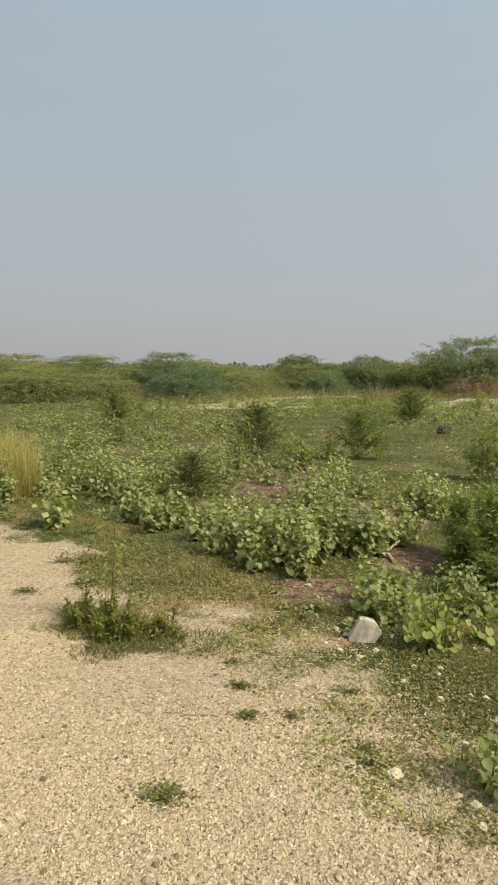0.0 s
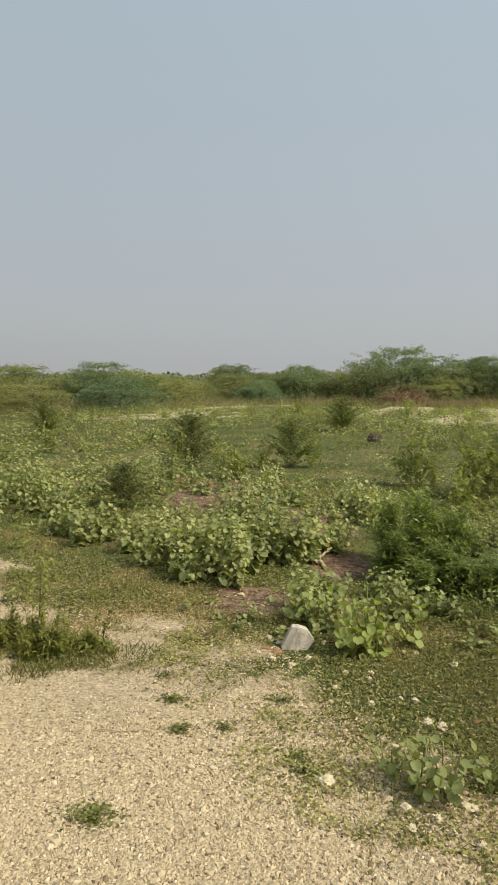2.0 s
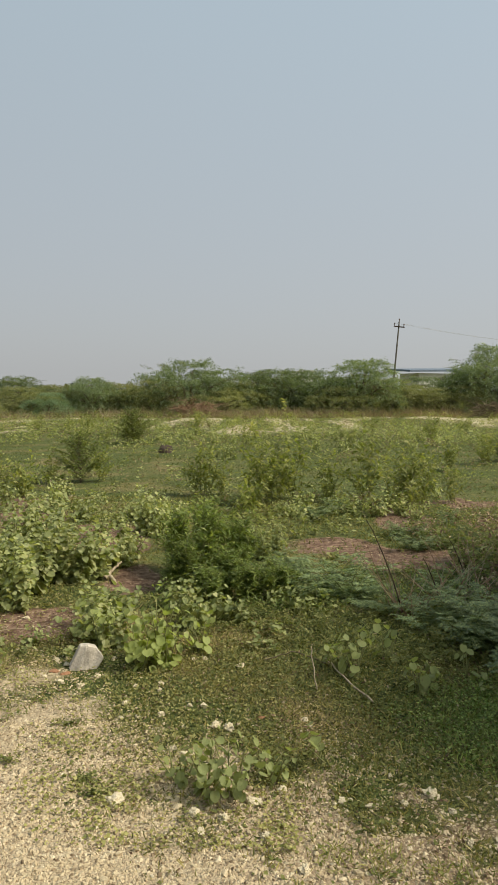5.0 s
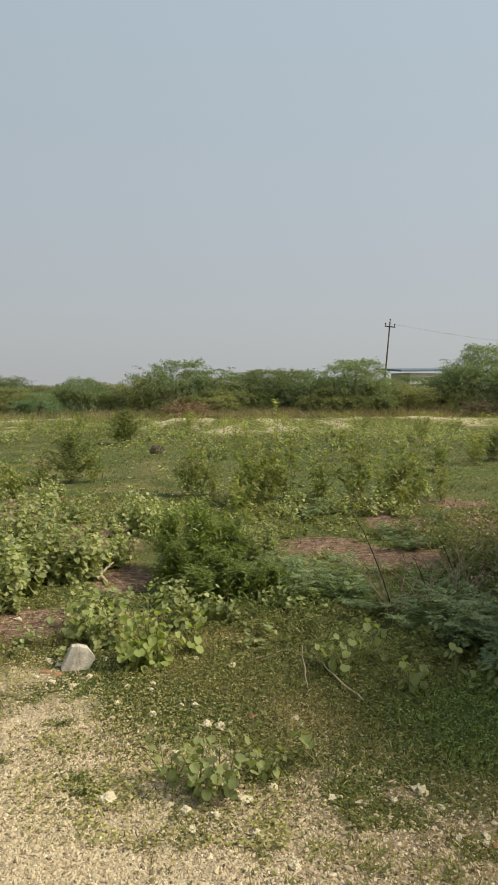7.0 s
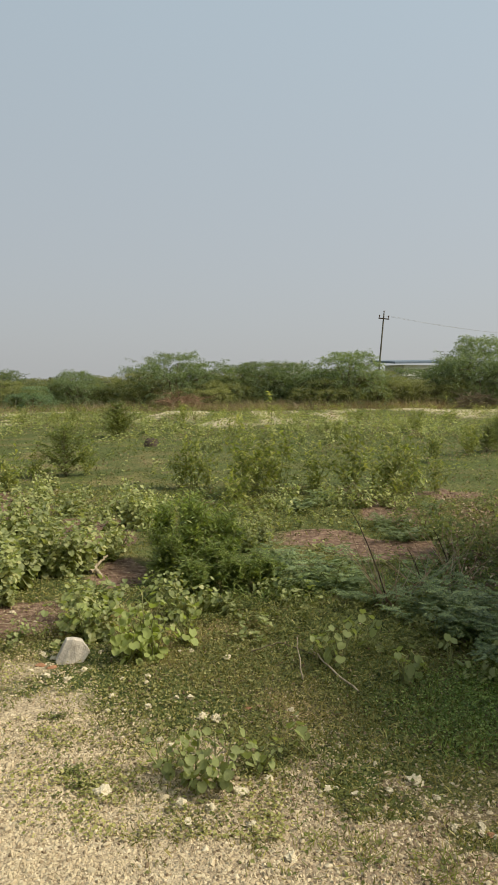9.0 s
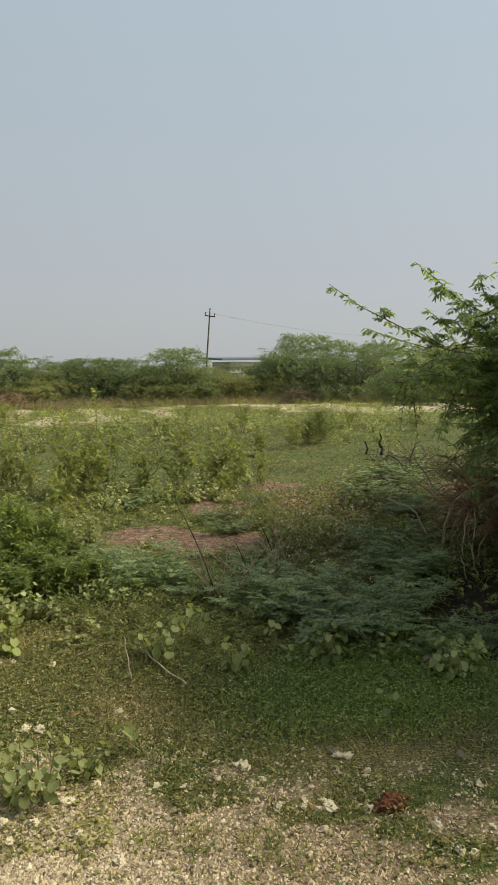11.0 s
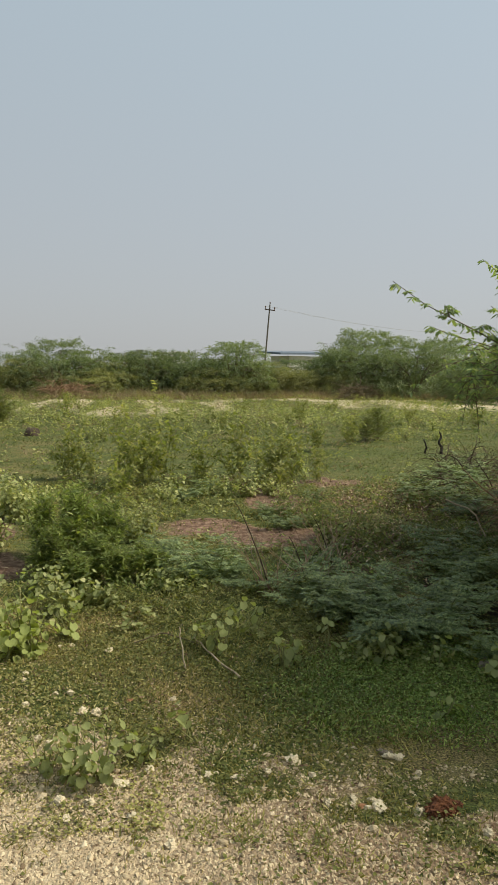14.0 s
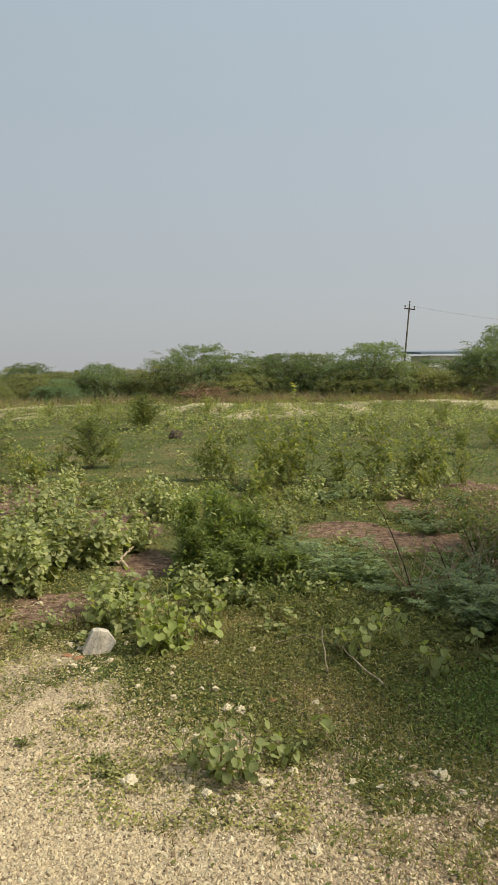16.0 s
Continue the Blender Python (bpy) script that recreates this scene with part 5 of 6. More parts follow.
def weed_set(start, shape):
    kinds = []
    for k in range(4):
        kinds.append((0.5, make_plant("mallow_weed", weed_geo(start + k, 0.5, 13, 0.66, 0.054, 25, shape), (M_STEM, M_WEED), "bushy " + WEED_TEXT, "weed", "mallow weeds")))
    for k in range(4):
        kinds.append((0.3, make_plant("mallow_weed", weed_geo(start + 10 + k, 0.32, 11, 0.78, 0.05, 15, shape), (M_STEM, M_WEED), "low " + WEED_TEXT, "weed", "mallow weeds")))
    for k in range(3):
        kinds.append((0.17, make_plant("mallow_weed", weed_geo(start + 20 + k, 0.18, 8, 0.82, 0.042, 9, shape), (M_STEM, M_WEED), "small " + WEED_TEXT, "weed", "mallow weeds")))
    return kinds


WEEDS = [
    (-4.05, 5.26, .45), (-4.99, 6.98, .55), (-4.47, 6.62, .55), (-5.88, 7.48, .56), (-4.53, 7.20, .48), (-6.32, 8.43, .50), (-5.32, 7.76, .49), (-3.59, 5.75, .36), (-3.16, 5.44, .34), (-3.08, 5.72, .35),
    (-2.65, 5.33, .30), (-2.30, 4.99, .32), (-2.36, 5.46, .35), (-2.05, 5.10, .48), (-1.86, 4.92, .51), (-1.74, 4.98, .49), (-1.53, 4.75, .50), (-1.84, 4.69, .23), (-1.58, 5.32, .44), (-1.43, 5.39, .53),
]
WEEDS += [
    (-1.26, 5.37, .50), (-1.16, 5.51, .39), (-1.59, 6.29, .53), (-2.14, 7.20, .31), (-2.10, 6.31, .33), (-3.62, 8.10, .40), (-4.08, 8.38, .38), (-4.58, 10.01, .32), (-1.85, 8.08, .30), (-2.31, 8.75, .30),
    (-0.83, 7.19, .35), (-1.03, 7.41, .36), (-0.83, 4.52, .27), (-0.89, 4.19, .31), (-0.71, 4.06, .26), (-0.45, 3.98, .25), (-0.25, 4.42, .29), (-5.34, 6.01, .55), (-7.18, 7.99, .50), (-5.79, 7.03, .50),
]
WEEDS += [
    (-1.22, 4.10, .13), (-3.10, 8.36, .29), (-6.09, 10.91, .30), (-2.07, 6.91, .34), (-2.09, 7.80, .32), (-1.87, 8.53, .21), (-0.97, 7.35, .39), (-0.88, 7.82, .29), (0.18, 6.23, .36), (0.35, 6.69, .25),
    (0.80, 9.00, .22), (1.33, 8.59, .28), (1.65, 8.40, .31), (-1.50, 4.68, .29), (-1.86, 5.63, .42), (-1.06, 6.01, .25), (0.32, 4.89, .16), (0.43, 4.76, .18), (0.58, 4.70, .18), (-0.39, 4.75, .24),
]
WEEDS += [
    (-0.11, 4.63, .23), (0.04, 4.52, .15), (1.21, 9.98, .20), (1.30, 3.44, .12), (2.04, 5.86, .24), (1.95, 6.05, .25), (2.91, 17.59, .29), (1.77, 17.55, .36), (-0.43, 15.30, .31), (-0.87, 19.26, .39),
    (2.91, 10.59, .17), (1.46, 3.44, .22), (1.65, 3.38, .11), (1.99, 3.05, .21), (2.14, 3.08, .17), (1.52, 8.43, .17), (2.77, 10.04, .17), (2.43, 17.30, .35), (4.81, 16.46, .42), (-0.31, 15.39, .36),
]
# the band of weeds along the turf's far edge
r = np.random.RandomState(7)
for cx, cy, rx, ry, n, h in ((-4.9, 7.2, 1.0, 0.8, 12, 0.42), (-3.0, 5.75, 0.7, 0.45, 9, 0.34), (-1.8, 5.15, 0.5, 0.4, 8, 0.4), (-1.35, 5.7, 0.4, 0.5, 6, 0.4), (-0.75, 4.4, 0.3, 0.25, 3, 0.26), (0.7, 8.5, 0.7, 0.3, 7, 0.22), (1.6, 8.3, 0.6, 0.3, 6, 0.24), (-1.6, 8.0, 0.8, 0.4, 6, 0.3), (0.1, 4.75, 0.6, 0.25, 6, 0.2), (-2.3, 6.6, 0.7, 0.5, 6, 0.3), (-1.0, 7.4, 0.6, 0.4, 5, 0.33)):
    for k in range(n * 2 // 3):
        WEEDS.append((cx + rx * r.uniform(-1, 1), cy + ry * r.uniform(-1, 1), h * float(r.uniform(0.7, 1.2))))
# looser growth further out in the field
r = np.random.RandomState(8)
while len(WEEDS) < 250:
    y = r.uniform(8.5, 29)
    x = r.uniform(-0.62, 0.5) * y
    dense = fbm(np.array([x * 0.35]), np.array([y * 0.3]), 51)[0] + 0.12 * (y > 20) - 0.25 * (11 < y < 19 and -6 < x < 3)
    if dense > r.uniform(0.35, 0.75) and (y > 12 or x < -1):
        WEEDS.append((x, y, float(r.uniform(0.16, 0.42))))
set_plants(weed_set(400, (HEART_V, HEART_F)), [(x, y, 0.88 * h) for x, y, h in WEEDS if y < 6.2], 9)
set_plants(weed_set(430, far_shape), [w for w in WEEDS if w[1] >= 6.2], 19)


def near_weed(x, y, h, seed, leaves, spread, size, stems=4, fresh=False):
    """A near weed, leaf by leaf."""
    r = np.random.RandomState(seed)
    e = thing("mallow_weed", stand(x, y), "bright fresh mallow weed with broad round leaves" if fresh else "dull green mallow weed with broad round leaves on leaning stalks", "weed", "mallow weeds")
    lines = []
    for k in range(stems):
        g = Geo()
        pts = curve_points((r.randn() * 0.015, r.randn() * 0.015, -0.01), 6.283 * (k + r.rand()) / stems, spread * r.uniform(0.3, 1), h * r.uniform(0.75, 1.08), 0.1 * r.rand(), 7, r)
        tube(g, pts[:-1], np.linspace(0.0045, 0.002, 6), 5)
        part("stalk", g, M_STEM, e, smooth=True)
        lines.append(pts)
    for k in range(leaves):
        pts = lines[k % stems]
        s = r.uniform(0.1, 1.0) if k >= stems else 1.0
        p = np.array([np.interp(s * 6, range(7), pts[:, c]) for c in range(3)])
        a = r.rand() * 6.283
        out = unit(np.array([math.cos(a), math.sin(a), r.uniform(0.0, 0.7)]))
        q = p + out * size * r.uniform(0.35, 0.9)
        q[2] = max(q[2], 0.03)
        ob = part("leaf", r.choice(FRESH_LEAVES if fresh else NEAR_LEAVES), M_WEEDNEAR, e)
        w = np.array([[out[0], out[1], r.uniform(-1.7, -0.1)]])
        t = turns_along(w, np.array([r.uniform(-0.45, 0.45)]))[0]
        sz = size * r.uniform(0.6, 1.15) * (1.1 - 0.35 * s)
        ob.matrix_basis = Matrix.Translation(q) @ Matrix(t.tolist()).to_4x4() @ Matrix.Diagonal((sz, sz, sz, 1))


NEAR_LEAVES = [round_leaf_mesh("leaf", M_WEEDNEAR, 500 + k) for k in range(6)]
FRESH_LEAVES = [round_leaf_mesh("leaf", M_WEEDFRESH, 520 + k) for k in range(6)]
NEAR_WEEDS = [
    (-0.08, 2.53, 0.25, 74, 0.75, 0.038), (0.02, 2.50, 0.26, 66, 0.65, 0.038), (0.17, 2.62, 0.17, 44, 0.6, 0.034), (-0.2, 2.62, 0.19, 26, 0.65, 0.036), (0.38, 2.77, 0.19, 8, 0.75, 0.066),
]
NEAR_WEEDS += [
    (-0.50, 3.74, 0.31, 84, 0.62, 0.056), (-0.43, 3.84, 0.44, 56, 0.42, 0.05), (-0.36, 3.78, 0.24, 44, 0.7, 0.053), (-0.2, 4.0, 0.3, 34, 0.6, 0.05), (0.64, 3.63, 0.32, 28, 0.45, 0.056), (0.56, 3.70, 0.2, 16, 0.5, 0.052), (0.93, 3.44, 0.18, 16, 0.5, 0.054),
    (1.02, 3.51, 0.12, 11, 0.6, 0.052), (1.52, 2.78, 0.15, 11, 0.5, 0.052), (0.87, 3.85, 0.2, 12, 0.5, 0.052), (-0.78, 4.02, 0.3, 38, 0.5, 0.054), (1.48, 3.48, 0.22, 14, 0.4, 0.05), (2.0, 3.08, 0.22, 24, 0.6, 0.05), (1.22, 3.62, 0.2, 9, 0.4, 0.05), (1.72, 3.3, 0.18, 9, 0.4, 0.05),
]
for k, (x, y, h, n, sp, sz) in enumerate(NEAR_WEEDS):
    near_weed(x, y, h, 600 + k, n, sp, sz, 3 if n < 15 else 5, y > 3.5 and x < 0)

# ---------------------------------------------------------------- narrow-leaved bushes and saplings
BUSH_TEXT = "narrow-leaved green sapling with thin upright stems"
bush_kinds = []
for k in range(3):
    bush_kinds.append((1.0, make_plant("sapling", bush_geo(700 + k, 1.0, 9, 0.8, 0.088, 14, 5, 0.8, 0.2, LANCE_V), (M_STEM, M_BUSH), "tall " + BUSH_TEXT, "sapling", "field saplings")))
for k in range(4):
    bush_kinds.append((0.65, make_plant("sapling", bush_geo(710 + k, 0.65, 9, 0.82, 0.078, 13, 4, 0.8, 0.12, LANCE_V), (M_STEM, M_BUSH), "bushy " + BUSH_TEXT, "sapling", "field saplings")))
for k in range(3):
    bush_kinds.append((0.4, make_plant("sapling", bush_geo(720 + k, 0.42, 9, 0.86, 0.068, 12, 4, 0.8, 0.05, LANCE_V), (M_STEM, M_BUSH), "low " + BUSH_TEXT, "sapling", "field saplings")))
BUSHES = [
    (-4.31, 10.54, .51), (-3.33, 19.90, .79), (-3.1, 20.0, .7), (-9.6, 15.1, .6), (-4.86, 7.04, .28), (-7.45, 25.12, .63), (-3.41, 9.91, .51), (-3.06, 11.19, .38),
    (-4.12, 20.65, .50), (0.46, 9.45, 1.19), (0.30, 9.21, .79), (0.72, 9.71, .83), (0.15, 9.0, .6), (1.15, 9.4, .7), (2.4, 9.3, .7), (1.91, 9.02, .96), (1.68, 9.48, .85), (2.15, 8.81, .75), (-0.54, 9.94, .73), (-0.70, 9.94, .57), (5.05, 14.63, .62),
]
BUSHES += [
    (3.83, 13.25, .48), (0.07, 8.37, .45), (-1.71, 24.26, .78), (-3.06, 9.89, .5), (-2.35, 11.45, .51), (7.65, 24.74, .90), (0.06, 17.48, .64), (4.42, 24.57, .60), (4.93, 14.22, .67), (8.69, 19.94, .68),
    (2.82, 9.44, .48), (2.82, 19.02, .38), (10.12, 18.64, .75), (-0.31, 9.93, .54), (5.70, 21.59, .81), (-6.2, 24.6, .6), (-5.6, 24.9, .7), (-8.6, 9.6, .5), (-7.8, 12.1, .45), (-6.9, 9.4, .4),
]
set_plants(bush_kinds, BUSHES, 10)
big_kinds = [(0.6, make_plant("shrub", bush_geo(730 + k, 0.62, 26, 0.66, 0.078, 22, 6, 1.0, 0.05, SLIM_V), (M_STEM, M_BUSHDARK), "dense dark green shrub with glossy narrow leaves", "shrub", "dark shrubs")) for k in range(2)]
set_plants(big_kinds, [(-0.24, 5.48, .56), (-0.5, 5.75, .46), (-0.02, 5.56, .45), (-0.27, 6.5, .42), (-0.1, 5.15, .3), (-0.42, 5.2, .34), (0.08, 4.95, .26), (-0.22, 4.9, .24), (0.3, 5.05, .24)], 11)

cone_kinds = [(0.8, make_plant("sapling", cone_geo(750 + k, 0.8), (M_TWIG, M_CONE), "dense dark green cone-shaped sapling in the open field", "sapling", "field saplings")) for k in range(2)]
set_plants(cone_kinds, [(-2.66, 11.38, .78), (-4.26, 10.96, .84), (-3.62, 7.13, .5), (-9.7, 15.0, .8), (-3.25, 19.9, .95), (6.05, 15.6, .72), (5.6, 15.2, .55)], 12)

# the seedling and its low cushion in the gravel
e = thing("seedling", stand(-2.16, 3.27), "slender thorny seedling rising from a low green cushion", "seedling")
rc = np.random.RandomState(740)
lf = Geo()
for k in range(40):
    a, d = rc.rand() * 6.283, abs(rc.randn()) * 0.5
    gg = grass_geo(7400 + k, (0.125 * math.exp(-d * d) + 0.035) * rc.uniform(0.7, 1.4), 26, 0.06, 2.6, 0.005)
    for v, f in zip(gg.v, gg.f):
        lf.add(v + np.array([math.cos(a) * d * 0.36 + 0.08 * rc.randn(), math.sin(a) * d * 0.22, 0]), f)
for k, (dx, dy, hh) in enumerate(((0.0, 0.0, 0.22), (-0.17, -0.03, 0.17), (0.15, -0.06, 0.16), (0.26, 0.05, 0.12), (-0.28, 0.05, 0.1), (0.05, -0.12, 0.13))):
    for gg in bush_geo(7480 + k, hh, 16, 0.97, 0.03, 18, 3, 0.6, 0.05, LANCE_V):
        for v, f in zip(gg.v, gg.f):
            lf.add(v + np.array([dx, dy, 0]), f)
n = 700
a, d = rc.rand(n) * 6.283, np.abs(rc.randn(n)) * 0.5
b = rc.rand(n) * 6.283
lf.many(LANCE_V, LANCE_F, turns_along(np.stack([np.cos(b), np.sin(b), rc.uniform(-0.2, 1.0, n)], 1), rc.uniform(-0.5, 0.5, n)), np.stack([np.cos(a) * d * 0.34, np.sin(a) * d * 0.2, 0.01 + 0.11 * rc.rand(n) * np.exp(-d * d)], 1), rc.uniform(0.015, 0.04, n))
part("cushion", lf, M_CUSHION, e)
st, lf = Geo(), Geo()
rs = np.random.RandomState(12)
pts = curve_points((0, 0, 0), 1.2, 0.05, 0.6, 0, 8, rs, 0.03)
tube(st, pts, np.linspace(0.0045, 0.002, 8), 5)
for k in range(9):
    tw = curve_points(pts[3 + k % 5], rs.rand() * 6.28, 0.75, 0.2, 0.15, 4, rs)
    tube(st, tw, [0.002, 0.0017, 0.0014, 0.001], 3)
    feather_leaves(lf, rs, tw, 6, 0.07, FEATHER6, 1, 0.1, 0.4)
part("stem", st, M_TWIG, e)
part("foliage", lf, M_CUSHION, e)

# ---------------------------------------------------------------- feathery low growth
feather_kinds = [(0.28, make_plant("mesquite_seedling", feather_geo(800 + k, 0.28, 12, 0.9, 0.07, 9), (M_STEM, M_FEATHER), "low spreading mesquite seedling with feathery leaves", "seedling", "mesquite seedlings")) for k in range(4)]
FEATHERS = [
    (0.58, 5.17, .28), (0.82, 5.03, .29), (0.46, 5.84, .17), (0.99, 4.72, .15), (1.24, 9.01, .15), (0.89, 8.38, .21), (1.70, 7.10, .18), (1.69, 6.59, .19), (1.56, 5.04, .21), (1.53, 4.42, .22), (1.54, 4.12, .28), (1.34, 4.53, .12),
    (2.38, 7.87, .16), (1.43, 4.05, .25), (1.66, 3.85, .36), (1.93, 3.75, .3), (1.46, 4.51, .24), (1.75, 4.25, .26), (1.23, 4.40, .15), (4.00, 8.06, .36), (4.10, 9.02, .24), (3.97, 7.25, .33), 
    (2.67, 5.06, .33), (2.06, 3.30, .2), (2.39, 3.37, .16), (2.25, 4.1, .28), (2.5, 4.6, .3), (3.6, 7.6, .35), (3.9, 6.9, .35), (4.6, 8.6, .4), (4.95, 8.9, .38), (5.3, 9.9, .4), (4.4, 8.0, .3),
]
set_plants(feather_kinds, FEATHERS, 13)

# ---------------------------------------------------------------- tufts and tall dry grass
def tuft(name, x, y, h, radius, blades, mat, label, lean=0.8, wide=0.004, seed=0):
    ob = tagged(new(name, grass_geo(900 + seed, h, blades, radius, lean, wide).mesh(name, mat)), label, "grass", "grass tufts", "stuff" if name == "dry_grass_tuft" else "")
    ob.matrix_basis = stand(x, y)


def leafy_tuft(x, y, rad, n, seed):
    """A flat cushion of tiny leaves pressed to the gravel."""
    r = np.random.RandomState(seed)
    a, d = r.rand(n) * 6.283, np.abs(r.randn(n)) * 0.5
    P = np.stack([np.cos(a) * d * rad * 1.3, np.sin(a) * d * rad, 0.004 + 0.014 * r.rand(n) * np.exp(-d * d)], 1)
    b = a + r.randn(n)
    g = Geo()
    g.many(LOW_V, LOW_F, turns_along(np.stack([np.cos(b), np.sin(b), r.uniform(-0.2, 0.9, n)], 1), r.uniform(-0.5, 0.5, n)), P, r.uniform(0.008, 0.018, n))
    ob = tagged(new("herb_cushion", g.mesh("herb_cushion", M_TUFT)), "small flat cushion of dark green leaves in gravel", "herb", "herb cushions", "stuff")
    ob.matrix_basis = stand(x, y)


for k, (x, y, rad, n) in enumerate(((-1.13, 2.04, .085, 340), (-1.21, 2.92, .06, 150), (-1.08, 2.68, .06, 150), (-0.55, 2.62, .09, 200), (-3.06, 3.63, .1, 200), (-0.5, 2.52, .06, 100), (-0.9, 2.75, .07, 90), (-0.72, 3.05, .08, 100), (-1.35, 3.15, .06, 70))):
    leafy_tuft(x, y, rad, n, 970 + k)
for k, (x, y, n) in enumerate(((-2.0, 3.06, 300), (-2.3, 3.22, 200), (-1.82, 3.2, 240), (-2.12, 3.42, 220), (-1.6, 3.35, 200), (-2.05, 2.98, 160))):
    tuft("grass_tuft", x, y, .065, .15, n, M_TUFT if k % 2 == 0 else M_GRASS, "small green grass tuft growing in gravel", 1.7, 0.005, 5 + k)
for k, (x, y, h, rad, n) in enumerate(((0.72, 2.06, .06, .09, 110), (0.52, 2.15, .06, .08, 90), (0.35, 2.17, .055, .07, 80), (0.78, 1.96, .05, .08, 80), (-2.9, 4.4, .06, .2, 260))):
    tuft("grass_tuft", x, y, h, rad, n, M_LIME, "bright yellow-green grass tuft among stones", 2.2, 0.0035, 20 + k)
for k, (x, y, h, rad, n) in enumerate(((-5.55, 6.5, .68, .3, 700), (-5.95, 6.75, .75, .3, 800), (-5.9, 6.2, .6, .3, 600), (-6.5, 6.6, .75, .35, 700), (-6.3, 7.3, .7, .3, 600))):
    tuft("tall_grass", x, y, h, rad, n, M_STRAW, "tall yellow dry grass clump at the track's edge", 0.35, 0.006, 40 + k)
for k, (x, y) in enumerate(((0.92, 2.62), (0.7, 2.75), (1.05, 2.85), (0.6, 3.0), (1.25, 2.6))):
    tuft("dry_grass_tuft", x, y, .07, .13, 45, M_STRAW, "thin tuft of dry straw-coloured grass", 2.5, 0.003, 60 + k)

# short turf over the near field
def turf(name, seed, count, area, h, wide, mat, label, gate):
    r = np.random.RandomState(seed)
    x0, x1, y0, y1 = area
    x, y = r.uniform(x0, x1, count), r.uniform(y0, y1, count)
    ok = gate(x, y, r)
    x, y = x[ok], y[ok]
    n = len(x)
    hh = h * r.uniform(0.4, 1.2, n) * (0.6 + 0.8 * fbm(x * 1.3, y * 1.3, 61))
    W = np.stack([r.randn(n) * 0.8, r.randn(n) * 0.8, np.full(n, 0.7)], 1)
    g = Geo()
    g.many(BLADE_V if y0 < 9 else BLADE_V[:2] + BLADE_V[4:], BLADE_F if y0 < 9 else [(0, 1, 2)], turns_along(W, r.rand(n) * 6.28), np.stack([x, y, height_at(x, y) - 0.004], 1), np.stack([wide * r.uniform(0.7, 1.4, n), hh, hh * r.uniform(0.3, 1.2, n)], 1))
    tagged(new(name, g.mesh(name, mat)), label, "grass", kind="stuff")


def open_turf(x, y, r):
    free = 1 - np.maximum(gravel_at(x, y) * (1.05 - 0.35 * thin_at(x, y)), soil_at(x, y) * 0.9)
    free = np.minimum(free, 1 - 0.85 * painted_shade_at(x, y))
    return (free * (0.25 + 0.95 * step(0.3, 0.6, fbm(x * 1.1, y * 1.1, 62))) > r.rand(len(x))) & (np.abs(x - 0.1) < 0.95 * y + 0.4)


turf("short_grass", 1, 150000, (-3.4, 3.2, 1.7, 4.6), 0.032, 0.0048, M_GRASS, "short creeping grass thinning out towards the gravel", open_turf)
turf("short_grass", 2, 90000, (-7.5, 5.5, 4.6, 10.0), 0.05, 0.007, M_GRASS, "short grass among the weeds of the field", open_turf)
turf("short_grass", 3, 120000, (-18, 12, 10.0, 24.0), 0.045, 0.014, M_FIELD, "low grazed turf of the open field", open_turf)

# low herbs and seedlings all over the field
def herbs(seed, clumps, area, size, mat, label, low, thick=0.5, bare=0.6):
    r = np.random.RandomState(seed)
    x0, x1, y0, y1 = area
    x, y = r.uniform(x0, x1, clumps), r.uniform(y0, y1, clumps)
    grown = fbm(x * 0.6, y * 0.6, seed) + 0.12 * (y > 21) - 0.16 * ((y > 10.5) & (y < 19) & (x > -6) & (x < 2.5)) - 0.1 * ((x > 2.6) & (y > 8.6) & (y < 19)) - 0.05 * ((x < -3.5) & (y > 9) & (y < 23))
    ok = (grown > r.uniform(thick - 0.05, thick + 0.07, clumps)) & (gravel_at(x, y) < 0.3) & (soil_at(x, y) < bare) & (np.abs(x) < 0.9 * y + 1)
    x, y = x[ok], y[ok]
    n, m = len(x), 14
    h = r.uniform(0.3, 1.0, n) * low * (1 + y / 25)
    t = r.rand(n, m)
    px = x[:, None] + r.randn(n, m) * h[:, None] * 0.28
    py = y[:, None] + r.randn(n, m) * h[:, None] * 0.28
    pz = height_at(px, py) + 0.01 + t * h[:, None]
    a = r.rand(n * m) * 6.283
    W = np.stack([np.cos(a), np.sin(a), r.uniform(-0.6, 1.1, n * m)], 1)
    g = Geo()
    shape = (LOW_V, LOW_F) if mat is M_WEED else (LANCE_V, LANCE_F)
    g.many(shape[0], shape[1], turns_along(W, r.uniform(-0.5, 0.5, n * m)), np.stack([px.ravel(), py.ravel(), pz.ravel()], 1), size * r.uniform(0.5, 1.2, n * m) * (1 + py.ravel() / 30))
    tagged(new("field_herbs", g.mesh("field_herbs", mat)), label, "herbs", kind="stuff")


herbs(64, 3000, (-16, 14, 9, 27), 0.04, M_WEED, "pale round-leaved herbs scattered through the field", 0.2, 0.52)
herbs(65, 3600, (-20, 14, 8, 31), 0.05, M_BUSH, "thin yellow-green herbs scattered through the field", 0.26, 0.46)
herbs(78, 2600, (-20, 12, 8, 33), 0.045, M_DRYROOT, "withered brown herbs scattered through the field", 0.2, 0.45)
herbs(80, 1500, (-16, 16, 28, 38.5), 0.05, M_BUSH, "yellow-green herbs on the sandy bank", 0.2, 0.56)
herbs(82, 1500, (-12, -2.5, 7, 15), 0.045, M_WEED, "pale round-leaved herbs at the field's edge", 0.28, 0.5)
herbs(84, 1000, (-13, -3, 7, 17), 0.045, M_CONE, "dark bushy herbs at the field's edge", 0.3, 0.5)
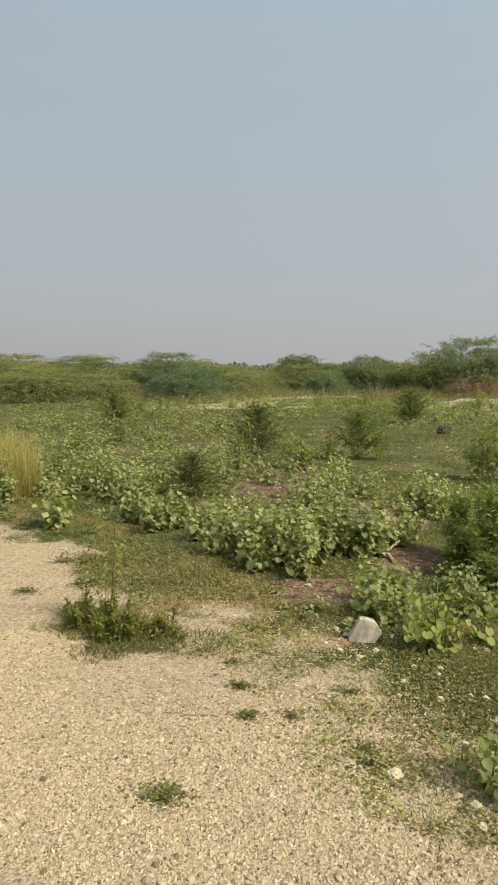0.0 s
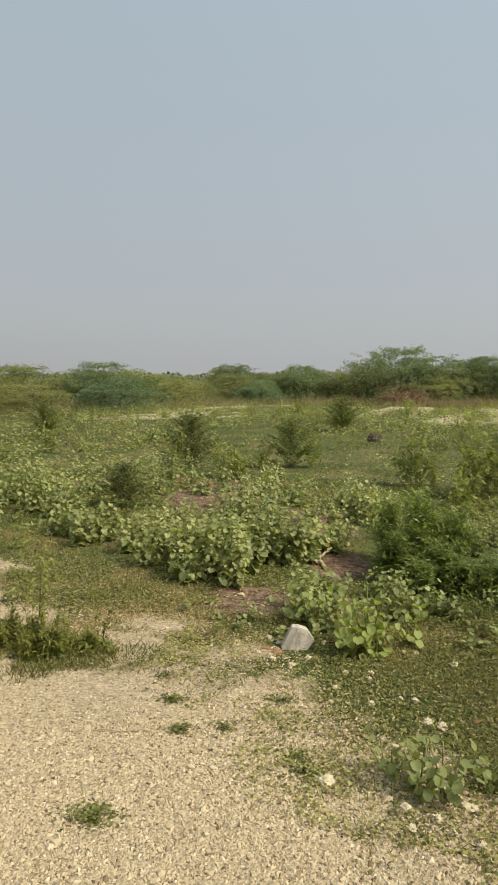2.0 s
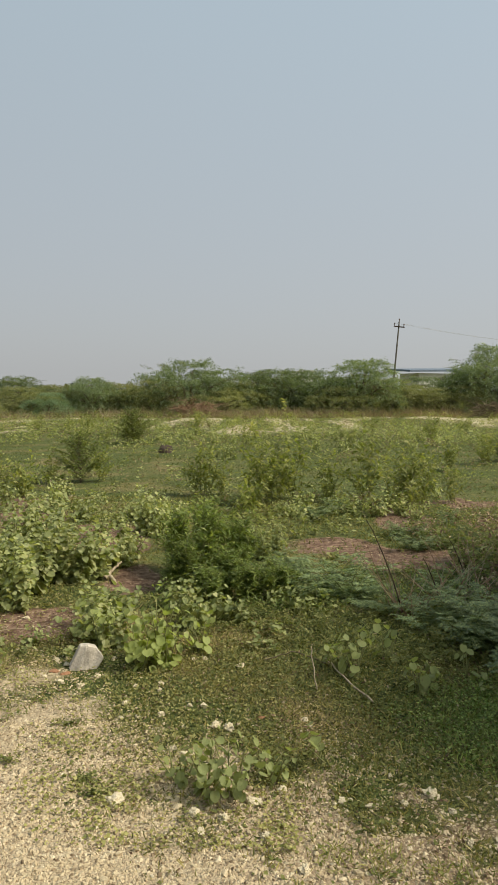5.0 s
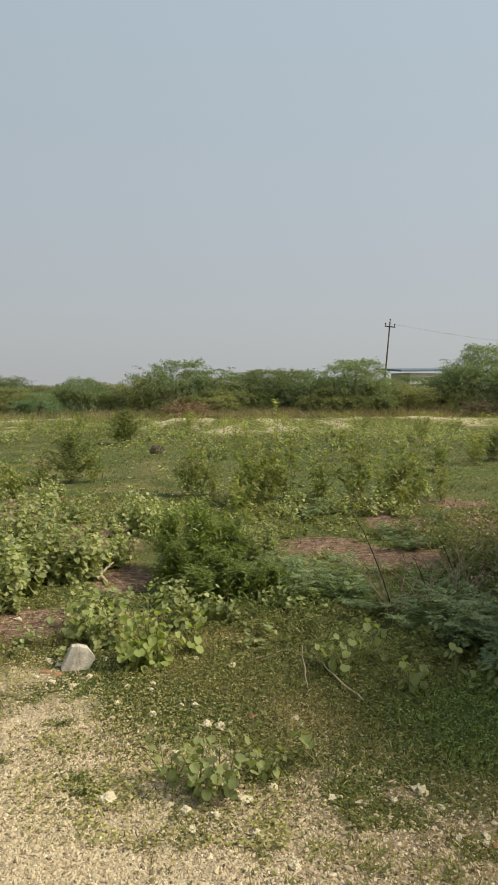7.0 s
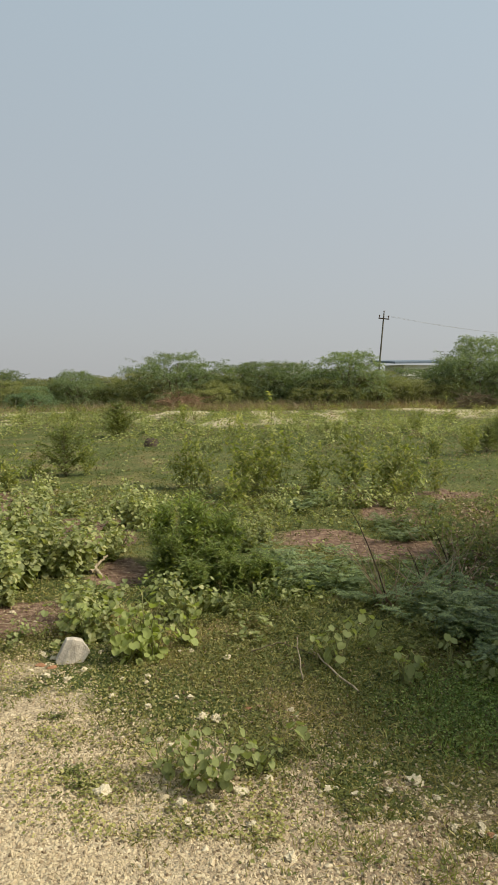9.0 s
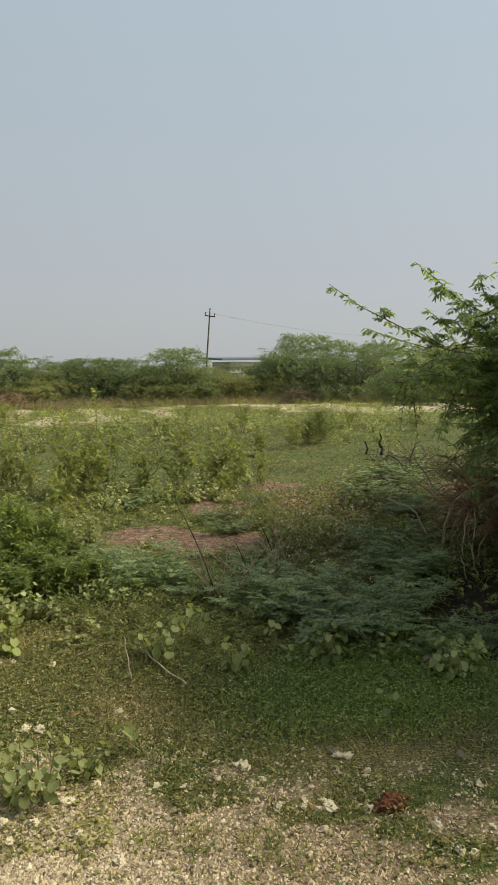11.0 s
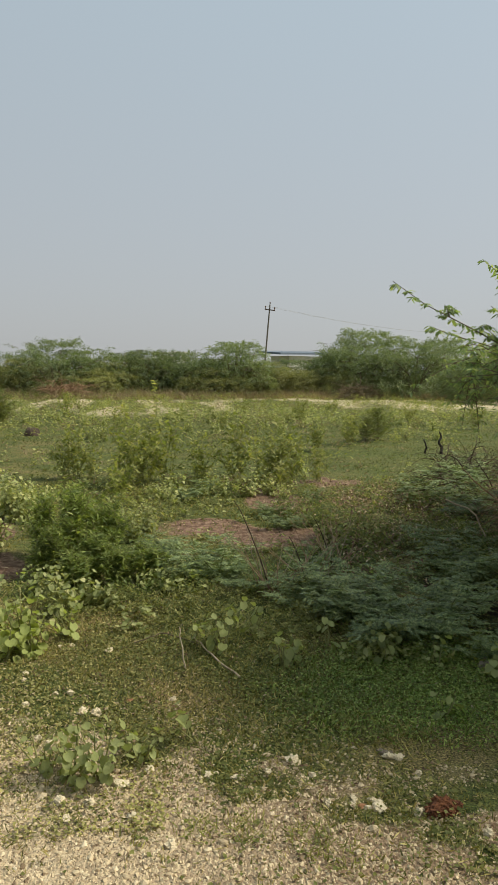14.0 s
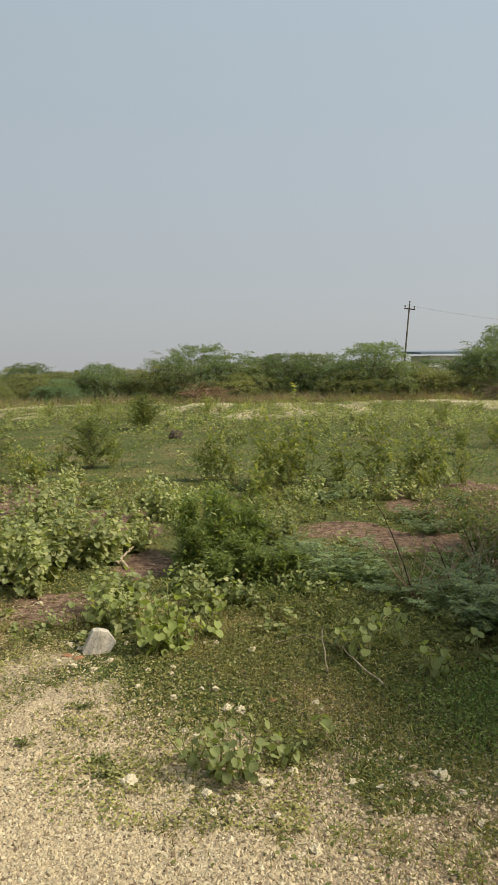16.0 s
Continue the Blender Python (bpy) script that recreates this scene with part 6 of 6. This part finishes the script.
herbs(79, 1800, (-20, 14, 9, 32), 0.045, M_CONE, "dark green herbs scattered through the field", 0.24, 0.5)
herbs(66, 900, (-6, 5, 3.8, 9), 0.035, M_WEED, "small round-leaved herbs between the weeds", 0.08, 0.5)
herbs(69, 2100, (1.7, 4.6, 4.4, 8.5), 0.04, M_CONE, "dark olive undergrowth beside the thorn tree", 0.22, 0.44)
herbs(70, 700, (1.7, 4.6, 4.4, 8.5), 0.035, M_LITTER, "withered undergrowth beside the thorn tree", 0.22, 0.5)
herbs(76, 520, (-0.4, 1.5, 3.75, 4.75), 0.03, M_TUFT, "dark leafy herb mat along the turf's far edge", 0.09, 0.4)
herbs(77, 260, (-0.6, 2.2, 4.6, 5.8), 0.035, M_BUSHDARK, "dark leafy herbs below the shrub", 0.13, 0.45)
herbs(85, 420, (0.3, 3.4, 5.9, 9.6), 0.03, M_TUFT, "small green seedlings on the bare earth", 0.09, 0.46, 1.1)
herbs(67, 1500, (-6, 4.5, 3.2, 9), 0.05, M_BUSH, "small narrow-leaved herbs between the weeds", 0.09, 0.48)

# creeping small-leaved herbs and straw bits woven into the near turf
def carpet(seed, n, area, size, mat, label, gate, shape, up):
    r = np.random.RandomState(seed)
    x0, x1, y0, y1 = area
    x, y = r.uniform(x0, x1, n), r.uniform(y0, y1, n)
    ok = (gate(x, y, r)) & (np.abs(x) < 0.85 * y + 0.4)
    x, y = x[ok], y[ok]
    n = len(x)
    a = r.rand(n) * 6.283
    g = Geo()
    g.many(shape[0], shape[1], turns_along(np.stack([np.cos(a), np.sin(a), r.uniform(-0.3, 0.6, n)], 1), r.uniform(-0.7, 0.7, n)), np.stack([x, y, height_at(x, y) + r.uniform(0.002, up, n)], 1), size * r.uniform(0.5, 1.4, n))
    tagged(new("creeping_herbs", g.mesh("creeping_herbs", mat)), label, "herbs", kind="stuff")


carpet(72, 64000, (-0.5, 3.2, 1.8, 5.0), 0.014, M_TUFT, "tiny creeping green herbs in the turf", lambda x, y, r: (x > r.uniform(-0.5, 0.6, len(x))) & open_turf(x, y, r) & (fbm(x * 2.6, y * 2.6, 73) > r.uniform(0.28, 0.62, len(x))), (LOW_V, LOW_F), 0.03)
carpet(83, 42000, (-3.4, 0.6, 2.2, 5.4), 0.014, M_CREEP, "tiny dusty olive herbs in the thin turf", lambda x, y, r: (x < r.uniform(-0.5, 0.6, len(x))) & open_turf(x, y, r), (LOW_V, LOW_F), 0.025)
carpet(84, 26000, (-1.7, 0.3, 2.2, 3.7), 0.013, M_CREEP, "patchy olive herb mat creeping over gravel", lambda x, y, r: (np.abs(y - np.interp(x, EDGE_X, EDGE_Y) + 0.12) < r.uniform(0.05, 0.55, len(x))) & (fbm(x * 5.5, y * 5.5, 88) > r.uniform(0.45, 0.6, len(x))), (LOW_V, LOW_F), 0.022)
carpet(86, 9000, (-1.6, 0.3, 2.2, 3.6), 0.013, M_TUFT, "small dark herb patches creeping over gravel", lambda x, y, r: (np.abs(y - np.interp(x, EDGE_X, EDGE_Y) + 0.2) < r.uniform(0.05, 0.5, len(x))) & (fbm(x * 7, y * 7, 89) > r.uniform(0.55, 0.66, len(x))), (LOW_V, LOW_F), 0.018)
carpet(74, 10000, (-3.5, 3.4, 1.8, 5.2), 0.035, M_STRAW, "dry straw bits in the turf", open_turf, (SPRAY_V * np.array([0.3, 1, 1]), SPRAY_F), 0.02)
carpet(75, 10000, (-3.5, 3.4, 1.8, 5.2), 0.02, M_LITTER, "dead brown leaf bits in the turf", open_turf, (LANCE_V, LANCE_F), 0.015)

# dry leaf litter on the bare earth
r = np.random.RandomState(68)
x, y = r.uniform(-6, 5.5, 70000), r.uniform(3.5, 10, 70000)
ok = soil_at(x, y) > r.uniform(0.2, 1.0, 70000)
x, y = x[ok], y[ok]
n = len(x)
a = r.rand(n) * 6.283
g = Geo()
g.many(LANCE_V, LANCE_F, turns_along(np.stack([np.cos(a), np.sin(a), r.uniform(-0.1, 0.4, n)], 1), r.uniform(-0.6, 0.6, n)), np.stack([x, y, height_at(x, y) + 0.004], 1), 0.008 + 0.035 * r.rand(n) ** 2)
tagged(new("leaf_litter", g.mesh("leaf_litter", M_LITTER)), "dry brown leaf litter on bare earth", "litter", kind="stuff")

# greener growth in the shade of the tree
def shade_turf(x, y, r):
    d = np.sqrt(((x - 1.75) / 1.0) ** 2 + ((y - 3.15) / 0.6) ** 2)
    return step(1.15, 0.5, d + 0.5 * (fbm(x * 2, y * 2, 63) - 0.5)) * (1 - 0.8 * painted_shade_at(x, y)) > r.rand(len(x))


turf("lush_grass", 4, 50000, (0.4, 3.4, 2.2, 4.4), 0.045, 0.0055, M_LUSH, "thicker dark green grass beside the tree", shade_turf)
carpet(81, 100000, (0.4, 3.4, 2.2, 4.4), 0.0135, M_LUSH, "leafy green creeping herbs beside the tree", shade_turf, (WIDE_V, LANCE_F), 0.045)

# ---------------------------------------------------------------- gravel chips
def chips(count, area, seed, lo, hi, weight):
    r = np.random.RandomState(seed)
    x0, x1, y0, y1 = area
    x, y = r.uniform(x0, x1, count), r.uniform(y0, y1, count)
    ok = weight(x, y) > r.rand(count)
    x, y = x[ok], y[ok]
    n = len(x)
    s = lo + (hi - lo) * r.rand(n) ** 2.2
    return x, y, s, r


def packed_at(x, y):
    """Where wheels have pressed the gravel to a smooth dusty crust."""
    return np.exp(-(((x + 1.62) / 0.6) ** 2 + ((y - 3.08) / 0.62) ** 2) ** 1.5)


def gravel_weight(x, y):
    return np.clip(gravel_at(x, y) * (0.5 + 0.8 * step(0.3, 0.65, fbm(x * 1.2, y * 1.2, 71))) + 0.5 * step(0.32, 0.6, fbm(x * 4, y * 4, 72)) * step(1.5, 0.0, y - np.interp(x, EDGE_X, EDGE_Y)) * (0.12 + 0.88 * step(1.2, 0.3, x)), 0, 1) * (np.abs(x) < 0.85 * y + 0.5) * (1 - 0.45 * thin_at(x, y)) * (1 - 0.9 * packed_at(x, y))


CHIP_V = np.array([(1, 0.1, -0.3), (-0.95, -0.2, -0.25), (0.15, 1, -0.3), (-0.1, -0.9, -0.25), (0.2, 0.1, 0.8), (-0.1, 0, -1), (0.6, 0.6, 0.45)])
CHIP_F = [(0, 6, 4), (6, 2, 4), (2, 1, 4), (1, 3, 4), (3, 0, 4), (0, 2, 6)]
g = Geo()
for k, (count, area, lo, hi) in enumerate(((118000, (-2.7, 1.9, 1.55, 3.1), 0.0035, 0.0108), (42000, (-4.4, 1.0, 3.1, 4.9), 0.004, 0.0112))):
    x, y, s, r = chips(count, area, 80 + k, lo, hi, gravel_weight)
    n = len(x)
    S = np.stack([s * r.uniform(0.7, 1.3, n), s * r.uniform(0.6, 1.1, n), s * r.uniform(0.45, 0.85, n)], 1)
    R = turns_along(np.stack([r.randn(n), r.randn(n), r.randn(n) * 0.2], 1), r.uniform(-0.4, 0.4, n))
    g.many(CHIP_V, CHIP_F, R, np.stack([x, y, height_at(x, y) + s * 0.15], 1), S)
tagged(part("gravel", g, M_PEBBLE, ground, "crushed cream limestone gravel"), kind="stuff")

pebbles = [stone_geo(950 + k, ICO1, 0.3, 0.65).mesh("pebble", M_PEBBLE) for k in range(6)]
x, y, s, r = chips(2600, (-1.8, 1.5, 1.5, 2.7), 90, 0.012, 0.021, gravel_weight)
for k in range(min(300, len(x))):
    ob = part("pebble", pebbles[k % 6], M_PEBBLE, ground)
    ob.matrix_basis = stand(float(x[k]), float(y[k]), r.uniform(0, 6.28)) @ Matrix.Translation((0, 0, s[k] * 0.25)) @ Matrix.Diagonal((s[k], s[k] * r.uniform(0.6, 0.95), s[k] * 0.8, 1))
